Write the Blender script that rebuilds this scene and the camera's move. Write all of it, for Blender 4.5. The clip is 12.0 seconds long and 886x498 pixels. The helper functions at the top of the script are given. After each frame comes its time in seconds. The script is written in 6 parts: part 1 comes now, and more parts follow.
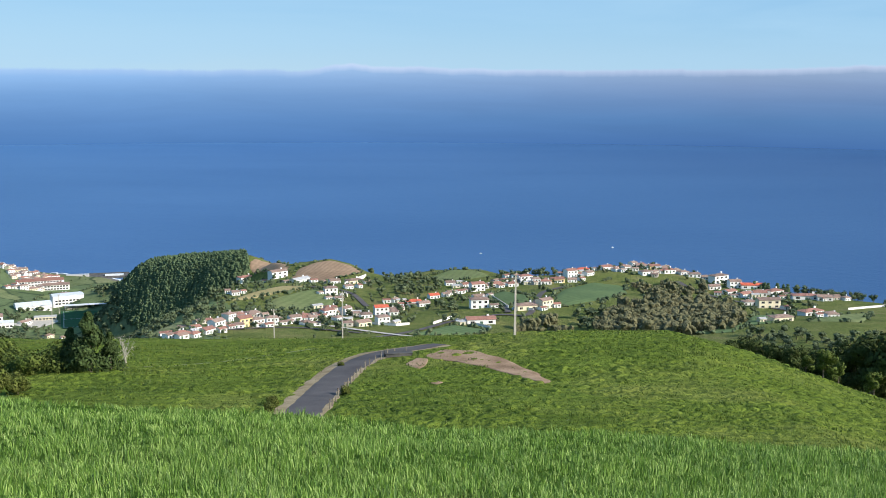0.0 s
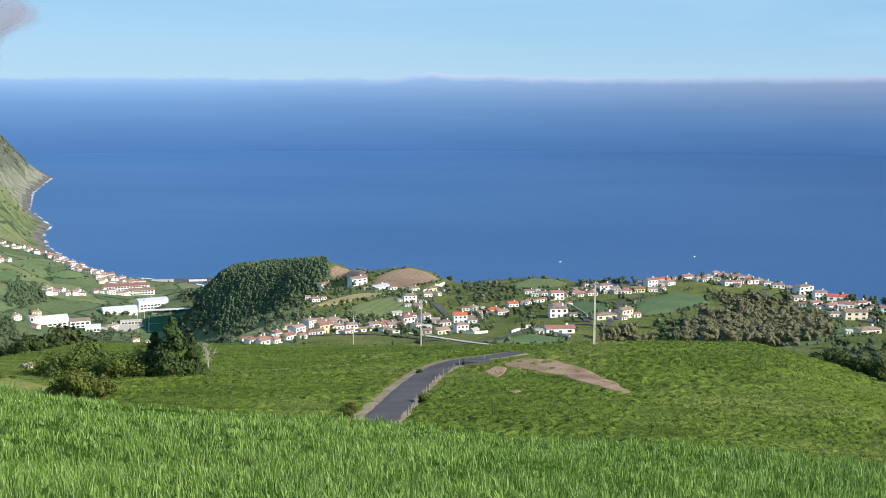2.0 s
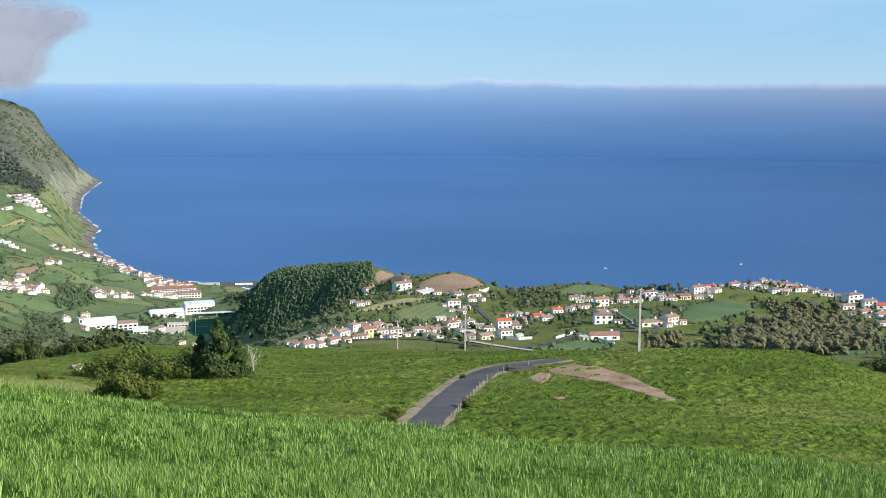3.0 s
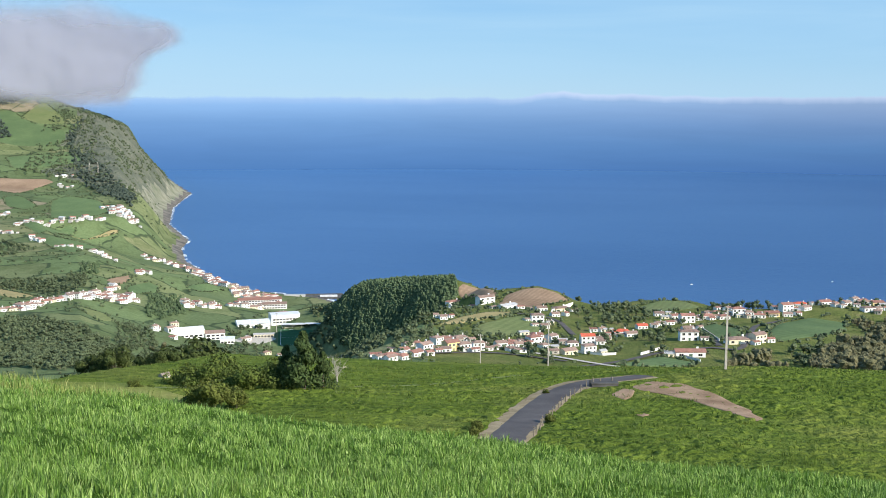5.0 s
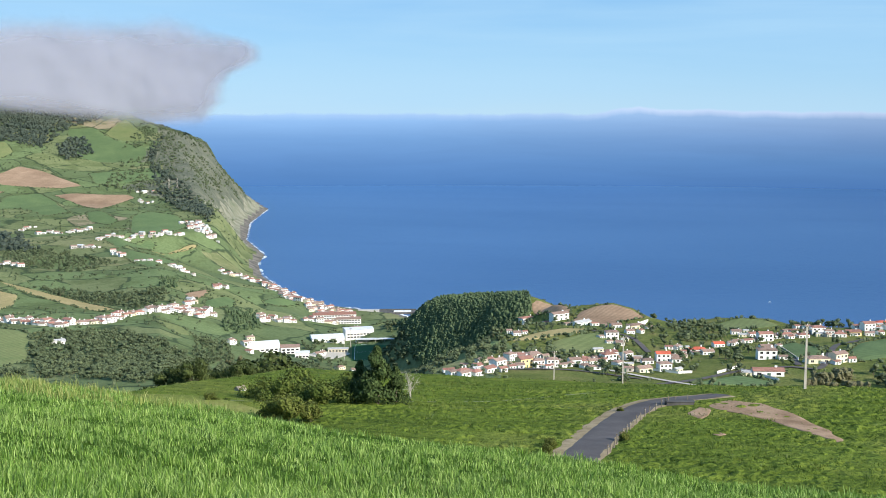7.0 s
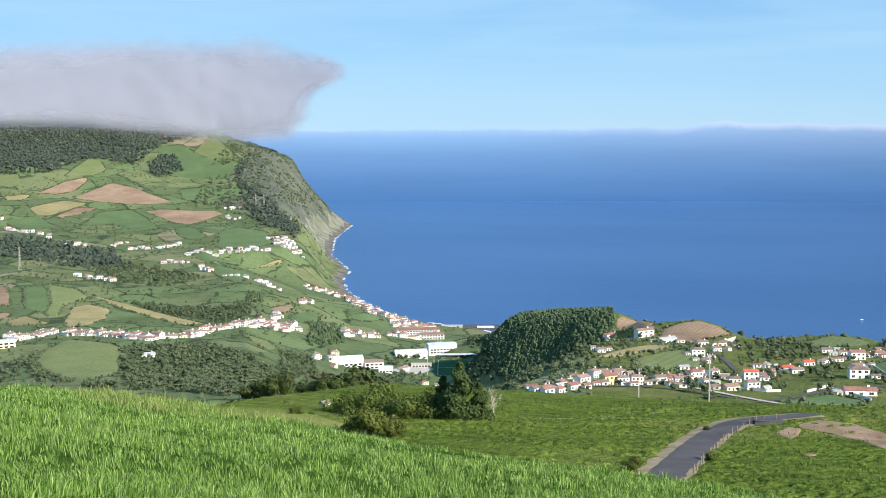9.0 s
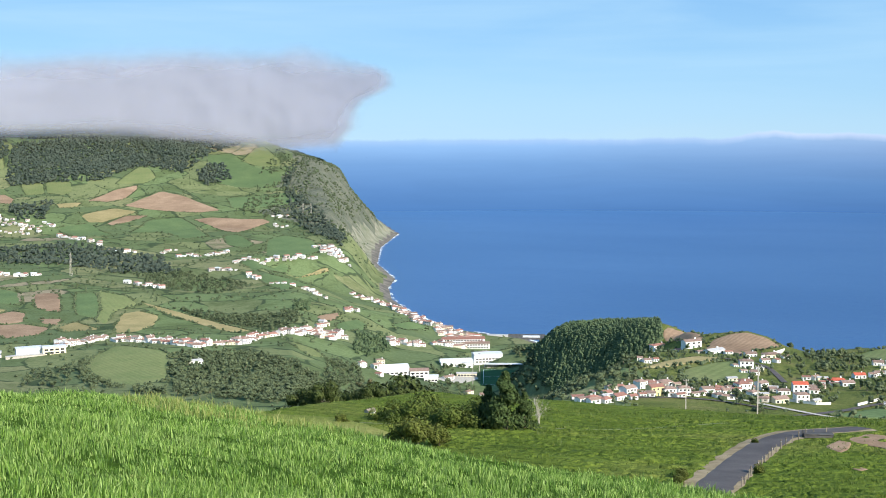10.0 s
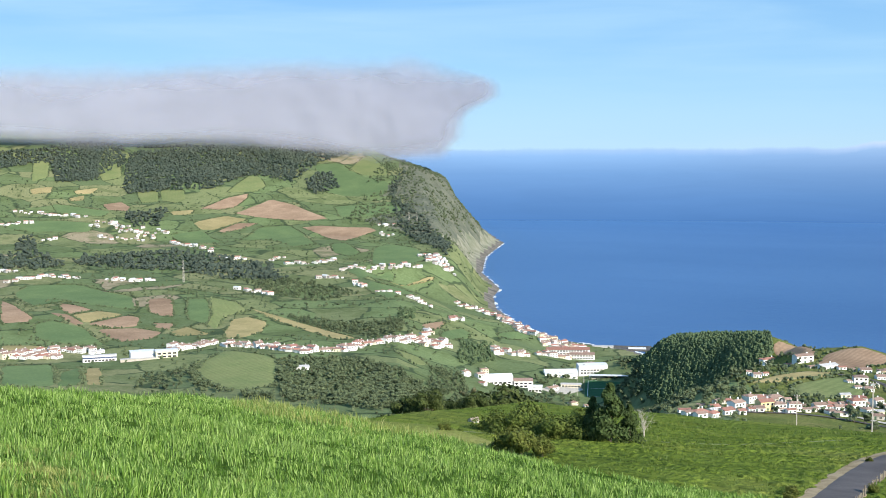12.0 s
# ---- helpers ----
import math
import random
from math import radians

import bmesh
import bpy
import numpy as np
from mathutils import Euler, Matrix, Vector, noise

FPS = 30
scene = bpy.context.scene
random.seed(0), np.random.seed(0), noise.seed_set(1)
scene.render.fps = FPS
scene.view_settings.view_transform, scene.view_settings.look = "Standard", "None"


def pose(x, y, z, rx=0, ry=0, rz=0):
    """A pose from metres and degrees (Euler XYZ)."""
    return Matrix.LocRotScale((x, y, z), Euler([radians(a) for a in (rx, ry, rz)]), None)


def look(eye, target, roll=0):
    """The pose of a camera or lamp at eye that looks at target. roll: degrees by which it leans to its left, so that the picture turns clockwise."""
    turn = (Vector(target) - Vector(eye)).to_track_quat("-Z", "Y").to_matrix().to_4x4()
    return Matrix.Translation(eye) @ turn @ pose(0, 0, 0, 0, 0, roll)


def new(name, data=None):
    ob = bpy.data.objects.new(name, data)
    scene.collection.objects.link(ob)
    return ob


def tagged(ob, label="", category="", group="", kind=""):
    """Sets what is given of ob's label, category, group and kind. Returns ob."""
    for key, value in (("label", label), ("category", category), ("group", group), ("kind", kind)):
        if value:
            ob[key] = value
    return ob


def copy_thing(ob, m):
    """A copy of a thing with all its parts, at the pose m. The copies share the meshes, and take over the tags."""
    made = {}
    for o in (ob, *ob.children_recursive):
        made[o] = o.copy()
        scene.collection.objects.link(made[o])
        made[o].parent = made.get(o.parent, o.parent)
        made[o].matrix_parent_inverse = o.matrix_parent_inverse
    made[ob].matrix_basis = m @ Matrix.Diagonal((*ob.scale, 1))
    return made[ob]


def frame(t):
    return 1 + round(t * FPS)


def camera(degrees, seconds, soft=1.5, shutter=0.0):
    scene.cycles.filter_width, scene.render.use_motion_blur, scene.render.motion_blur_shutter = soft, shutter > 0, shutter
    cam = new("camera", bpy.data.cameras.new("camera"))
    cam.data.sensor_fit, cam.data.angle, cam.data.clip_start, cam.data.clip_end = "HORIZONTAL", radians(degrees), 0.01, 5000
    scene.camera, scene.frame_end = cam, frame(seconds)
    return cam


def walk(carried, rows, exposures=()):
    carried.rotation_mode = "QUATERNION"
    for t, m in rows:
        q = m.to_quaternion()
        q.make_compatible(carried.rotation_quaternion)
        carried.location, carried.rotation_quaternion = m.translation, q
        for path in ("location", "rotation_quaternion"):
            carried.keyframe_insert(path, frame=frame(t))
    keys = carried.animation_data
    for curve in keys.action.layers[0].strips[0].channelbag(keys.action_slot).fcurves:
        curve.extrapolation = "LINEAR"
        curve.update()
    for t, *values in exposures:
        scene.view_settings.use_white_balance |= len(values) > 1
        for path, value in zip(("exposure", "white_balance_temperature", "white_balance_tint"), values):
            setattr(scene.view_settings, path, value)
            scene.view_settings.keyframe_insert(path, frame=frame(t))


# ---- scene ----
EYE = (0.0, 0.0, 300.0)


def aim(yaw, pitch, roll):
    """The camera on its tripod spot: yaw to the left, pitch up, roll, in degrees."""
    turn = Euler((radians(90 + pitch), 0, radians(yaw))).to_matrix().to_4x4()
    return Matrix.Translation(EYE) @ turn @ pose(0, 0, 0, 0, 0, roll)


cam = camera(41.88, 12.0, soft=0.75)
walk(cam, [
    (0.0, aim(-0.000, -8.771, 0.312)),
    (0.5, aim(0.905, -8.698, 0.273)),
    (1.0, aim(1.846, -8.563, 0.197)),
    (1.5, aim(2.877, -8.507, 0.120)),
    (2.0, aim(3.954, -8.387, 0.104)),
    (2.5, aim(5.032, -8.244, 0.108)),
    (3.0, aim(6.184, -8.130, 0.167)),
    (5.0, aim(10.369, -7.461, 0.154)),
    (5.5, aim(11.266, -7.304, 0.083)),
    (6.0, aim(12.141, -7.163, 0.071)),
    (6.5, aim(13.061, -6.943, 0.005)),
    (8.5, aim(17.153, -5.990, -0.324)),
    (9.0, aim(18.184, -5.886, -0.442)),
    (9.5, aim(19.241, -5.699, -0.452)),
    (10.0, aim(20.467, -5.421, -0.351)),
    (10.5, aim(21.910, -5.172, -0.169)),
    (11.0, aim(23.277, -5.024, -0.159)),
    (11.5, aim(24.505, -5.004, -0.261)),
    (12.0, aim(25.677, -4.927, -0.305)),
], exposures=[(0.0, 0.58), (5.5, 0.64), (12.0, 0.76)])

# ---- daylight ----
SUN_TURN, SUN_HIGH = 116.0, 29.0     # degrees clockwise from straight ahead, and above the horizon

sky_world = bpy.data.worlds.new("sky")
scene.world = sky_world
sky_world.use_nodes = True
wn, wl = sky_world.node_tree.nodes, sky_world.node_tree.links
wn.clear()
sky = wn.new("ShaderNodeTexSky")
sky.sky_type, sky.sun_disc = "NISHITA", False
sky.sun_elevation, sky.sun_rotation = radians(SUN_HIGH), radians(SUN_TURN)
sky.altitude, sky.air_density, sky.dust_density, sky.ozone_density = 300, 1.0, 0.0, 4.0
back = wn.new("ShaderNodeBackground")
back.inputs["Strength"].default_value = 0.1
w_out = wn.new("ShaderNodeOutputWorld")
# thin, drawn-out high cloud over the whole sky
w_co = wn.new("ShaderNodeTexCoord")
w_map = wn.new("ShaderNodeMapping")
w_map.inputs["Scale"].default_value = (1.6, 1.6, 14.0)
w_map.inputs["Rotation"].default_value = (radians(4), radians(-3), 0)
w_noise = wn.new("ShaderNodeTexNoise")
w_noise.inputs["Scale"].default_value, w_noise.inputs["Detail"].default_value = 1.6, 6.0
w_noise.inputs["Roughness"].default_value, w_noise.inputs["Distortion"].default_value = 0.55, 0.4
w_ramp = wn.new("ShaderNodeMapRange")
w_ramp.inputs["From Min"].default_value, w_ramp.inputs["From Max"].default_value = 0.42, 0.75
w_ramp.inputs["To Max"].default_value = 0.75
w_mix = wn.new("ShaderNodeMix")
w_mix.data_type = "RGBA"
w_mix.inputs["B"].default_value = (2.9, 4.6, 6.1, 1)
wl.new(w_co.outputs["Generated"], w_map.inputs["Vector"])
wl.new(w_map.outputs["Vector"], w_noise.inputs["Vector"])
wl.new(w_noise.outputs["Fac"], w_ramp.inputs["Value"])
wl.new(w_ramp.outputs["Result"], w_mix.inputs["Factor"])
w_haze = wn.new("ShaderNodeMix")
w_haze.data_type = "RGBA"
w_haze.inputs["Factor"].default_value = 0.82
w_high = wn.new("ShaderNodeSeparateXYZ")
w_tone = wn.new("ShaderNodeValToRGB")
w_tone.color_ramp.elements[0].color = (0.33, 0.63, 0.93, 1)
w_tone.color_ramp.elements[1].position, w_tone.color_ramp.elements[1].color = 0.2, (0.15, 0.4, 0.8, 1)
w_gain = wn.new("ShaderNodeVectorMath")
w_gain.operation = "SCALE"
w_gain.inputs["Scale"].default_value = 6.4
wl.new(w_co.outputs["Generated"], w_high.inputs["Vector"])
wl.new(w_high.outputs["Z"], w_tone.inputs["Fac"])
wl.new(w_tone.outputs["Color"], w_gain.inputs[0])
wl.new(w_gain.outputs["Vector"], w_haze.inputs["B"])
wl.new(sky.outputs["Color"], w_haze.inputs["A"])
wl.new(w_haze.outputs["Result"], w_mix.inputs["A"])
wl.new(w_mix.outputs["Result"], back.inputs["Color"])
wl.new(back.outputs["Background"], w_out.inputs["Surface"])

sun = new("sun", bpy.data.lights.new("sun", "SUN"))
sun.data.energy, sun.data.angle, sun.data.color = 5.0, radians(0.53), (1.0, 0.93, 0.82)
sun_way = Vector((math.sin(radians(SUN_TURN)) * math.cos(radians(SUN_HIGH)),
                  math.cos(radians(SUN_TURN)) * math.cos(radians(SUN_HIGH)), math.sin(radians(SUN_HIGH))))
sun.matrix_world = look(sun_way * 100, (0, 0, 0))

# ---- materials ----


class Nodes:
    """A small builder for node materials."""

    def __init__(self, name, rough=0.8, spec=0.3):
        self.mat = bpy.data.materials.new(name)
        self.mat.use_nodes = True
        self.n, self.l = self.mat.node_tree.nodes, self.mat.node_tree.links
        self.bsdf = self.n["Principled BSDF"]
        self.bsdf.inputs["Roughness"].default_value = rough
        self.bsdf.inputs["Specular IOR Level"].default_value = spec
        self.co = self.n.new("ShaderNodeTexCoord").outputs["Object"]

    def noise(self, scale, detail=4.0, rough=0.55, distortion=0.0, stretch=None):
        t = self.n.new("ShaderNodeTexNoise")
        for k, v in (("Scale", scale), ("Detail", detail), ("Roughness", rough), ("Distortion", distortion)):
            t.inputs[k].default_value = v
        vec = self.co
        if stretch:
            m = self.n.new("ShaderNodeMapping")
            m.inputs["Scale"].default_value = stretch
            self.l.new(vec, m.inputs["Vector"])
            vec = m.outputs["Vector"]
        self.l.new(vec, t.inputs["Vector"])
        return t.outputs["Fac"]

    def random(self, island=False):
        if island:
            return self.n.new("ShaderNodeNewGeometry").outputs["Random Per Island"]
        return self.n.new("ShaderNodeObjectInfo").outputs["Random"]

    def ramp(self, value, stops, hard=False):
        r = self.n.new("ShaderNodeValToRGB")
        if hard:
            r.color_ramp.interpolation = "CONSTANT"
        e = r.color_ramp.elements
        while len(e) < len(stops):
            e.new(0.5)
        for s, (p, c) in zip(e, stops):
            s.position, s.color = p, (*c, 1)
        self.l.new(value, r.inputs["Fac"])
        return r.outputs["Color"]

    def span(self, value, a, b, lo=0.0, hi=1.0):
        m = self.n.new("ShaderNodeMapRange")
        for k, v in (("From Min", a), ("From Max", b), ("To Min", lo), ("To Max", hi)):
            m.inputs[k].default_value = v
        self.l.new(value, m.inputs["Value"])
        return m.outputs["Result"]

    def mix(self, fac, a, b, how="MIX"):
        m = self.n.new("ShaderNodeMix")
        m.data_type, m.blend_type = "RGBA", how
        for key, v in (("Factor", fac), ("A", a), ("B", b)):
            sock = m.inputs[key]
            if isinstance(v, (int, float)):
                sock.default_value = v
            elif isinstance(v, tuple):
                sock.default_value = (*v, 1)
            else:
                self.l.new(v, sock)
        return m.outputs["Result"]

    def bump(self, height, strength, distance):
        b = self.n.new("ShaderNodeBump")
        b.inputs["Strength"].default_value, b.inputs["Distance"].default_value = strength, distance
        self.l.new(height, b.inputs["Height"])
        self.l.new(b.outputs["Normal"], self.bsdf.inputs["Normal"])

    def done(self, color, **inputs):
        if isinstance(color, tuple):
            self.bsdf.inputs["Base Color"].default_value = (*color, 1)
        else:
            self.l.new(color, self.bsdf.inputs["Base Color"])
        for k, v in inputs.items():
            self.bsdf.inputs[k.replace("_", " ")].default_value = v
        return self.mat


def two_tone(name, a, b, scale, rough=0.8, spec=0.3, fine=None, bump=0.0, distance=0.02, island=0.0):
    """A surface of two colours that mingle at one scale, with finer grain on top."""
    m = Nodes(name, rough, spec)
    c = m.ramp(m.noise(scale), [(0.32, a), (0.68, b)])
    g = m.noise(fine or scale * 9, 3.0)
    c = m.mix(0.35, c, m.ramp(g, [(0.3, (0.35, 0.35, 0.35)), (0.7, (0.65, 0.65, 0.65))]), "OVERLAY")
    if island:
        c = m.mix(island, c, m.ramp(m.random(True), [(0.0, (0.25, 0.25, 0.25)), (1.0, (0.75, 0.75, 0.75))]), "OVERLAY")
    if bump:
        m.bump(g, bump, distance)
    return m.done(c)


def grassland(name, stops, big, fine, relief=0.35, streak=0.0):
    m = Nodes(name, 0.95, 0.03)
    c = m.ramp(m.noise(big, 5.0, 0.6, 0.3), stops)
    g = m.noise(fine, 4.0, 0.65)
    if streak:
        rows = m.noise(0.5, 4.0, 0.6, 0.5, (0.28, 1.0, 1.0))
        c = m.mix(streak, c, m.ramp(rows, [(0.34, (0.2, 0.24, 0.2)), (0.5, (0.5, 0.5, 0.48)), (0.68, (0.68, 0.66, 0.6))]), "OVERLAY")
    c = m.mix(0.55, c, m.ramp(g, [(0.3, (0.22, 0.24, 0.22)), (0.72, (0.74, 0.72, 0.7))]), "OVERLAY")
    m.bump(g, 0.9, relief / fine ** 0.5)
    return m.done(c)


MEADOW = grassland("meadow_grass", [(0.3, (0.035, 0.075, 0.008)), (0.55, (0.055, 0.105, 0.012)), (0.78, (0.13, 0.15, 0.04))], 0.12, 9.0)
PASTURE = grassland("pasture_grass", [(0.28, (0.078, 0.114, 0.02)), (0.5, (0.116, 0.16, 0.027)), (0.7, (0.165, 0.185, 0.046))], 0.045, 0.9, 1.2, 0.6)


def countryside():
    """Small hedged fields, greener and browner, as wide as the valley."""
    m = Nodes("hedged_fields", 0.95, 0.03)
    warp = m.n.new("ShaderNodeTexNoise")
    warp.inputs["Scale"].default_value, warp.inputs["Detail"].default_value = 0.012, 3.0
    m.l.new(m.co, warp.inputs["Vector"])
    shift = m.n.new("ShaderNodeVectorMath")
    shift.operation = "MULTIPLY_ADD"
    shift.inputs[1].default_value = (70, 70, 0)
    m.l.new(warp.outputs["Color"], shift.inputs[0])
    m.l.new(m.co, shift.inputs[2])
    flat = m.n.new("ShaderNodeVectorMath")
    flat.operation = "MULTIPLY"
    flat.inputs[1].default_value = (0.8, 1.0, 0.0)
    m.l.new(shift.outputs["Vector"], flat.inputs[0])
    cell = m.n.new("ShaderNodeTexVoronoi")
    edge = m.n.new("ShaderNodeTexVoronoi")
    edge.feature = "DISTANCE_TO_EDGE"
    for v in (cell, edge):
        v.inputs["Scale"].default_value = 0.0125
        m.l.new(flat.outputs["Vector"], v.inputs["Vector"])
    pick = m.n.new("ShaderNodeSeparateColor")
    m.l.new(cell.outputs["Color"], pick.inputs["Color"])
    c = m.ramp(pick.outputs["Red"], [(0.0, (0.105, 0.14, 0.07)), (0.2, (0.135, 0.18, 0.082)), (0.38, (0.165, 0.19, 0.09)),
                                     (0.55, (0.115, 0.152, 0.072)), (0.72, (0.185, 0.195, 0.1)), (0.86, (0.145, 0.17, 0.083)), (0.95, (0.26, 0.22, 0.15))], True)
    patch = m.noise(0.02, 6.0, 0.65)
    c = m.mix(m.span(patch, 0.48, 0.62, 0, 0.65), c, (0.082, 0.108, 0.045))
    g = m.noise(0.25, 5.0, 0.65)
    c = m.mix(0.5, c, m.ramp(g, [(0.3, (0.25, 0.27, 0.25)), (0.72, (0.72, 0.7, 0.68))]), "OVERLAY")
    gaps = m.n.new("ShaderNodeMath")
    gaps.operation = "ADD"
    m.l.new(edge.outputs["Distance"], gaps.inputs[0])
    m.l.new(m.span(m.noise(0.03, 3.0), 0.5, 0.68, 0.0, 0.05), gaps.inputs[1])
    c = m.mix(m.span(gaps.outputs["Value"], 0.016, 0.042, 0.85, 0.0), c, (0.036, 0.056, 0.03))
    m.bump(g, 0.6, 1.2)
    return m.done(c)


COUNTRY = countryside()
GARDENS = grassland("garden_ground", [(0.28, (0.07, 0.092, 0.03)), (0.45, (0.115, 0.14, 0.042)), (0.6, (0.15, 0.16, 0.056)), (0.75, (0.19, 0.165, 0.085))], 0.035, 0.5, 1.2)
CLIFF = two_tone("cliff_scrub", (0.085, 0.1, 0.07), (0.16, 0.165, 0.12), 0.03, 0.9, 0.15, 0.13, 1.0, 9.0)
SCREE = two_tone("grassy_scree", (0.14, 0.158, 0.1), (0.28, 0.265, 0.2), 0.03, 0.9, 0.15, 0.16, 0.9, 5.0)
SHORE = two_tone("shore_stones", (0.06, 0.055, 0.05), (0.2, 0.18, 0.15), 0.05, 0.9, 0.2, 0.5, 0.5, 0.5)


def sea_material():
    m = Nodes("sea_water", 0.4, 0.1)
    big = m.noise(0.0016, 4.0, 0.6, 0.5, (0.5, 1.6, 1))
    c = m.ramp(big, [(0.3, (0.053, 0.136, 0.3)), (0.7, (0.069, 0.163, 0.338))])
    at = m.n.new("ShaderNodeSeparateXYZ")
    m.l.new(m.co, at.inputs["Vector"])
    # darker to the right: cloud shade on the sea, put into the colour
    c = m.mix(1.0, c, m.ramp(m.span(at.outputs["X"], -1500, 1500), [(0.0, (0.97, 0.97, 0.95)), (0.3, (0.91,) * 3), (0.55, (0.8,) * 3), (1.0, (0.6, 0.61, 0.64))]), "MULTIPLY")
    # paler with distance: painted sky reflection, and an offset for the backdrop's shade
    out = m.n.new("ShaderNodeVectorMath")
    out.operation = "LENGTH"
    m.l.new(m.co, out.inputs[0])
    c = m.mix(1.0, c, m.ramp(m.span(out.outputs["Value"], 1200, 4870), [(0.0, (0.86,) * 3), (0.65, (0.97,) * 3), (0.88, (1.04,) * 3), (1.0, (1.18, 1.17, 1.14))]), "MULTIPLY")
    chop = m.noise(0.05, 6.0, 0.7, 0.6)
    m.bump(chop, 0.35, 2.5)
    return m.done(c, IOR=1.33)


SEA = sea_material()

# ---- the lie of the land: metres above the sea, y ahead of the first view, x to its right ----
COAST = [(-1430, 3418), (-1290, 2950), (-1130, 2560), (-965, 2280), (-925, 2150), (-850, 1990), (-760, 1860),
         (-650, 1715), (-480, 1645), (-330, 1480), (-140, 1320), (0, 1225), (210, 1200), (400, 1030), (600, 850), (1500, 500), (4000, 0),
         (4000, -4900), (-4900, -4900), (-4900, 4900), (-2100, 4600)]


def interp(v, xs, ys):
    return np.interp(v, xs, ys)


def smooth_max(a, b, k):
    h = np.clip(0.5 + 0.5 * (a - b) / k, 0, 1)
    return b + (a - b) * h + k * h * (1 - h)


def smooth_min(a, b, k):
    return -smooth_max(-a, -b, k)


def inland(x, y):
    """Metres inland of the coast; negative at sea."""
    best = np.full(np.shape(x), 1e9)
    inside = np.zeros(np.shape(x), bool)
    for (ax, ay), (bx, by) in zip(COAST, COAST[1:] + COAST[:1]):
        ux, uy = bx - ax, by - ay
        s = np.clip(((x - ax) * ux + (y - ay) * uy) / (ux * ux + uy * uy), 0, 1)
        best = np.minimum(best, np.hypot(x - ax - s * ux, y - ay - s * uy))
        if uy:
            inside ^= ((ay > y) != (by > y)) & (x < ux * (y - ay) / uy + ax)
    return np.where(inside, best, -best)


def bump(x, y, cx, cy, rx, ry, turn, high, power=1.0):
    c, s = math.cos(radians(turn)), math.sin(radians(turn))
    u, v = ((x - cx) * c + (y - cy) * s) / rx, (-(x - cx) * s + (y - cy) * c) / ry
    return high * np.exp(-(u * u + v * v) ** power)


def ripple(x, y, size, seed):
    """Cheap soft noise from a few crossing waves, about -1 to 1."""
    a = 0.0
    for i in range(5):
        t = seed * 1.7 + i * 2.399
        a = a + np.sin((x * math.cos(t) + y * math.sin(t)) / size * (1 + 0.23 * i) + seed * 3.1 + i * i)
    return a / 3.2


SPUR = [(-206, 1172, 105), (-221, 1190, 106), (-268, 1221, 99), (-299, 1250, 91), (-329, 1289, 71), (-367, 1351, 49), (-415, 1421, 26)]    # crest of the wooded spur: x, y, height


def spur(x, y):
    """The wooded spur that runs out from the plateau towards the harbour."""
    best = np.full(np.shape(x), -50.0)
    for (ax, ay, az_), (bx, by, bz) in zip(SPUR, SPUR[1:]):
        ux, uy = bx - ax, by - ay
        s = np.clip(((x - ax) * ux + (y - ay) * uy) / (ux * ux + uy * uy), 0, 1)
        off = np.hypot(x - ax - s * ux, y - ay - s * uy) / 78
        best = np.maximum(best, (az_ + (bz - az_) * s) * np.exp(-off ** 2.6))
    return best


def lattice(x, y, size, seed):
    """Soft random noise, -1 to 1, with lumps of the given size."""
    u, v = np.asarray(x, float) / size + seed * 17.3, np.asarray(y, float) / size - seed * 9.1
    i, j = np.floor(u).astype(np.int64), np.floor(v).astype(np.int64)
    p, q = u - i, v - j
    p, q = p * p * (3 - 2 * p), q * q * (3 - 2 * q)

    def at(a, b):
        h = (a * 374761393 + b * 668265263 + seed * 1442695) & 0x7FFFFFFF
        h = ((h ^ (h >> 13)) * 1274126177) & 0x7FFFFFFF
        return ((h ^ (h >> 16)) & 0xFFFF) / 32767.5 - 1
    return (at(i, j) * (1 - p) + at(i + 1, j) * p) * (1 - q) + (at(i, j + 1) * (1 - p) + at(i + 1, j + 1) * p) * q


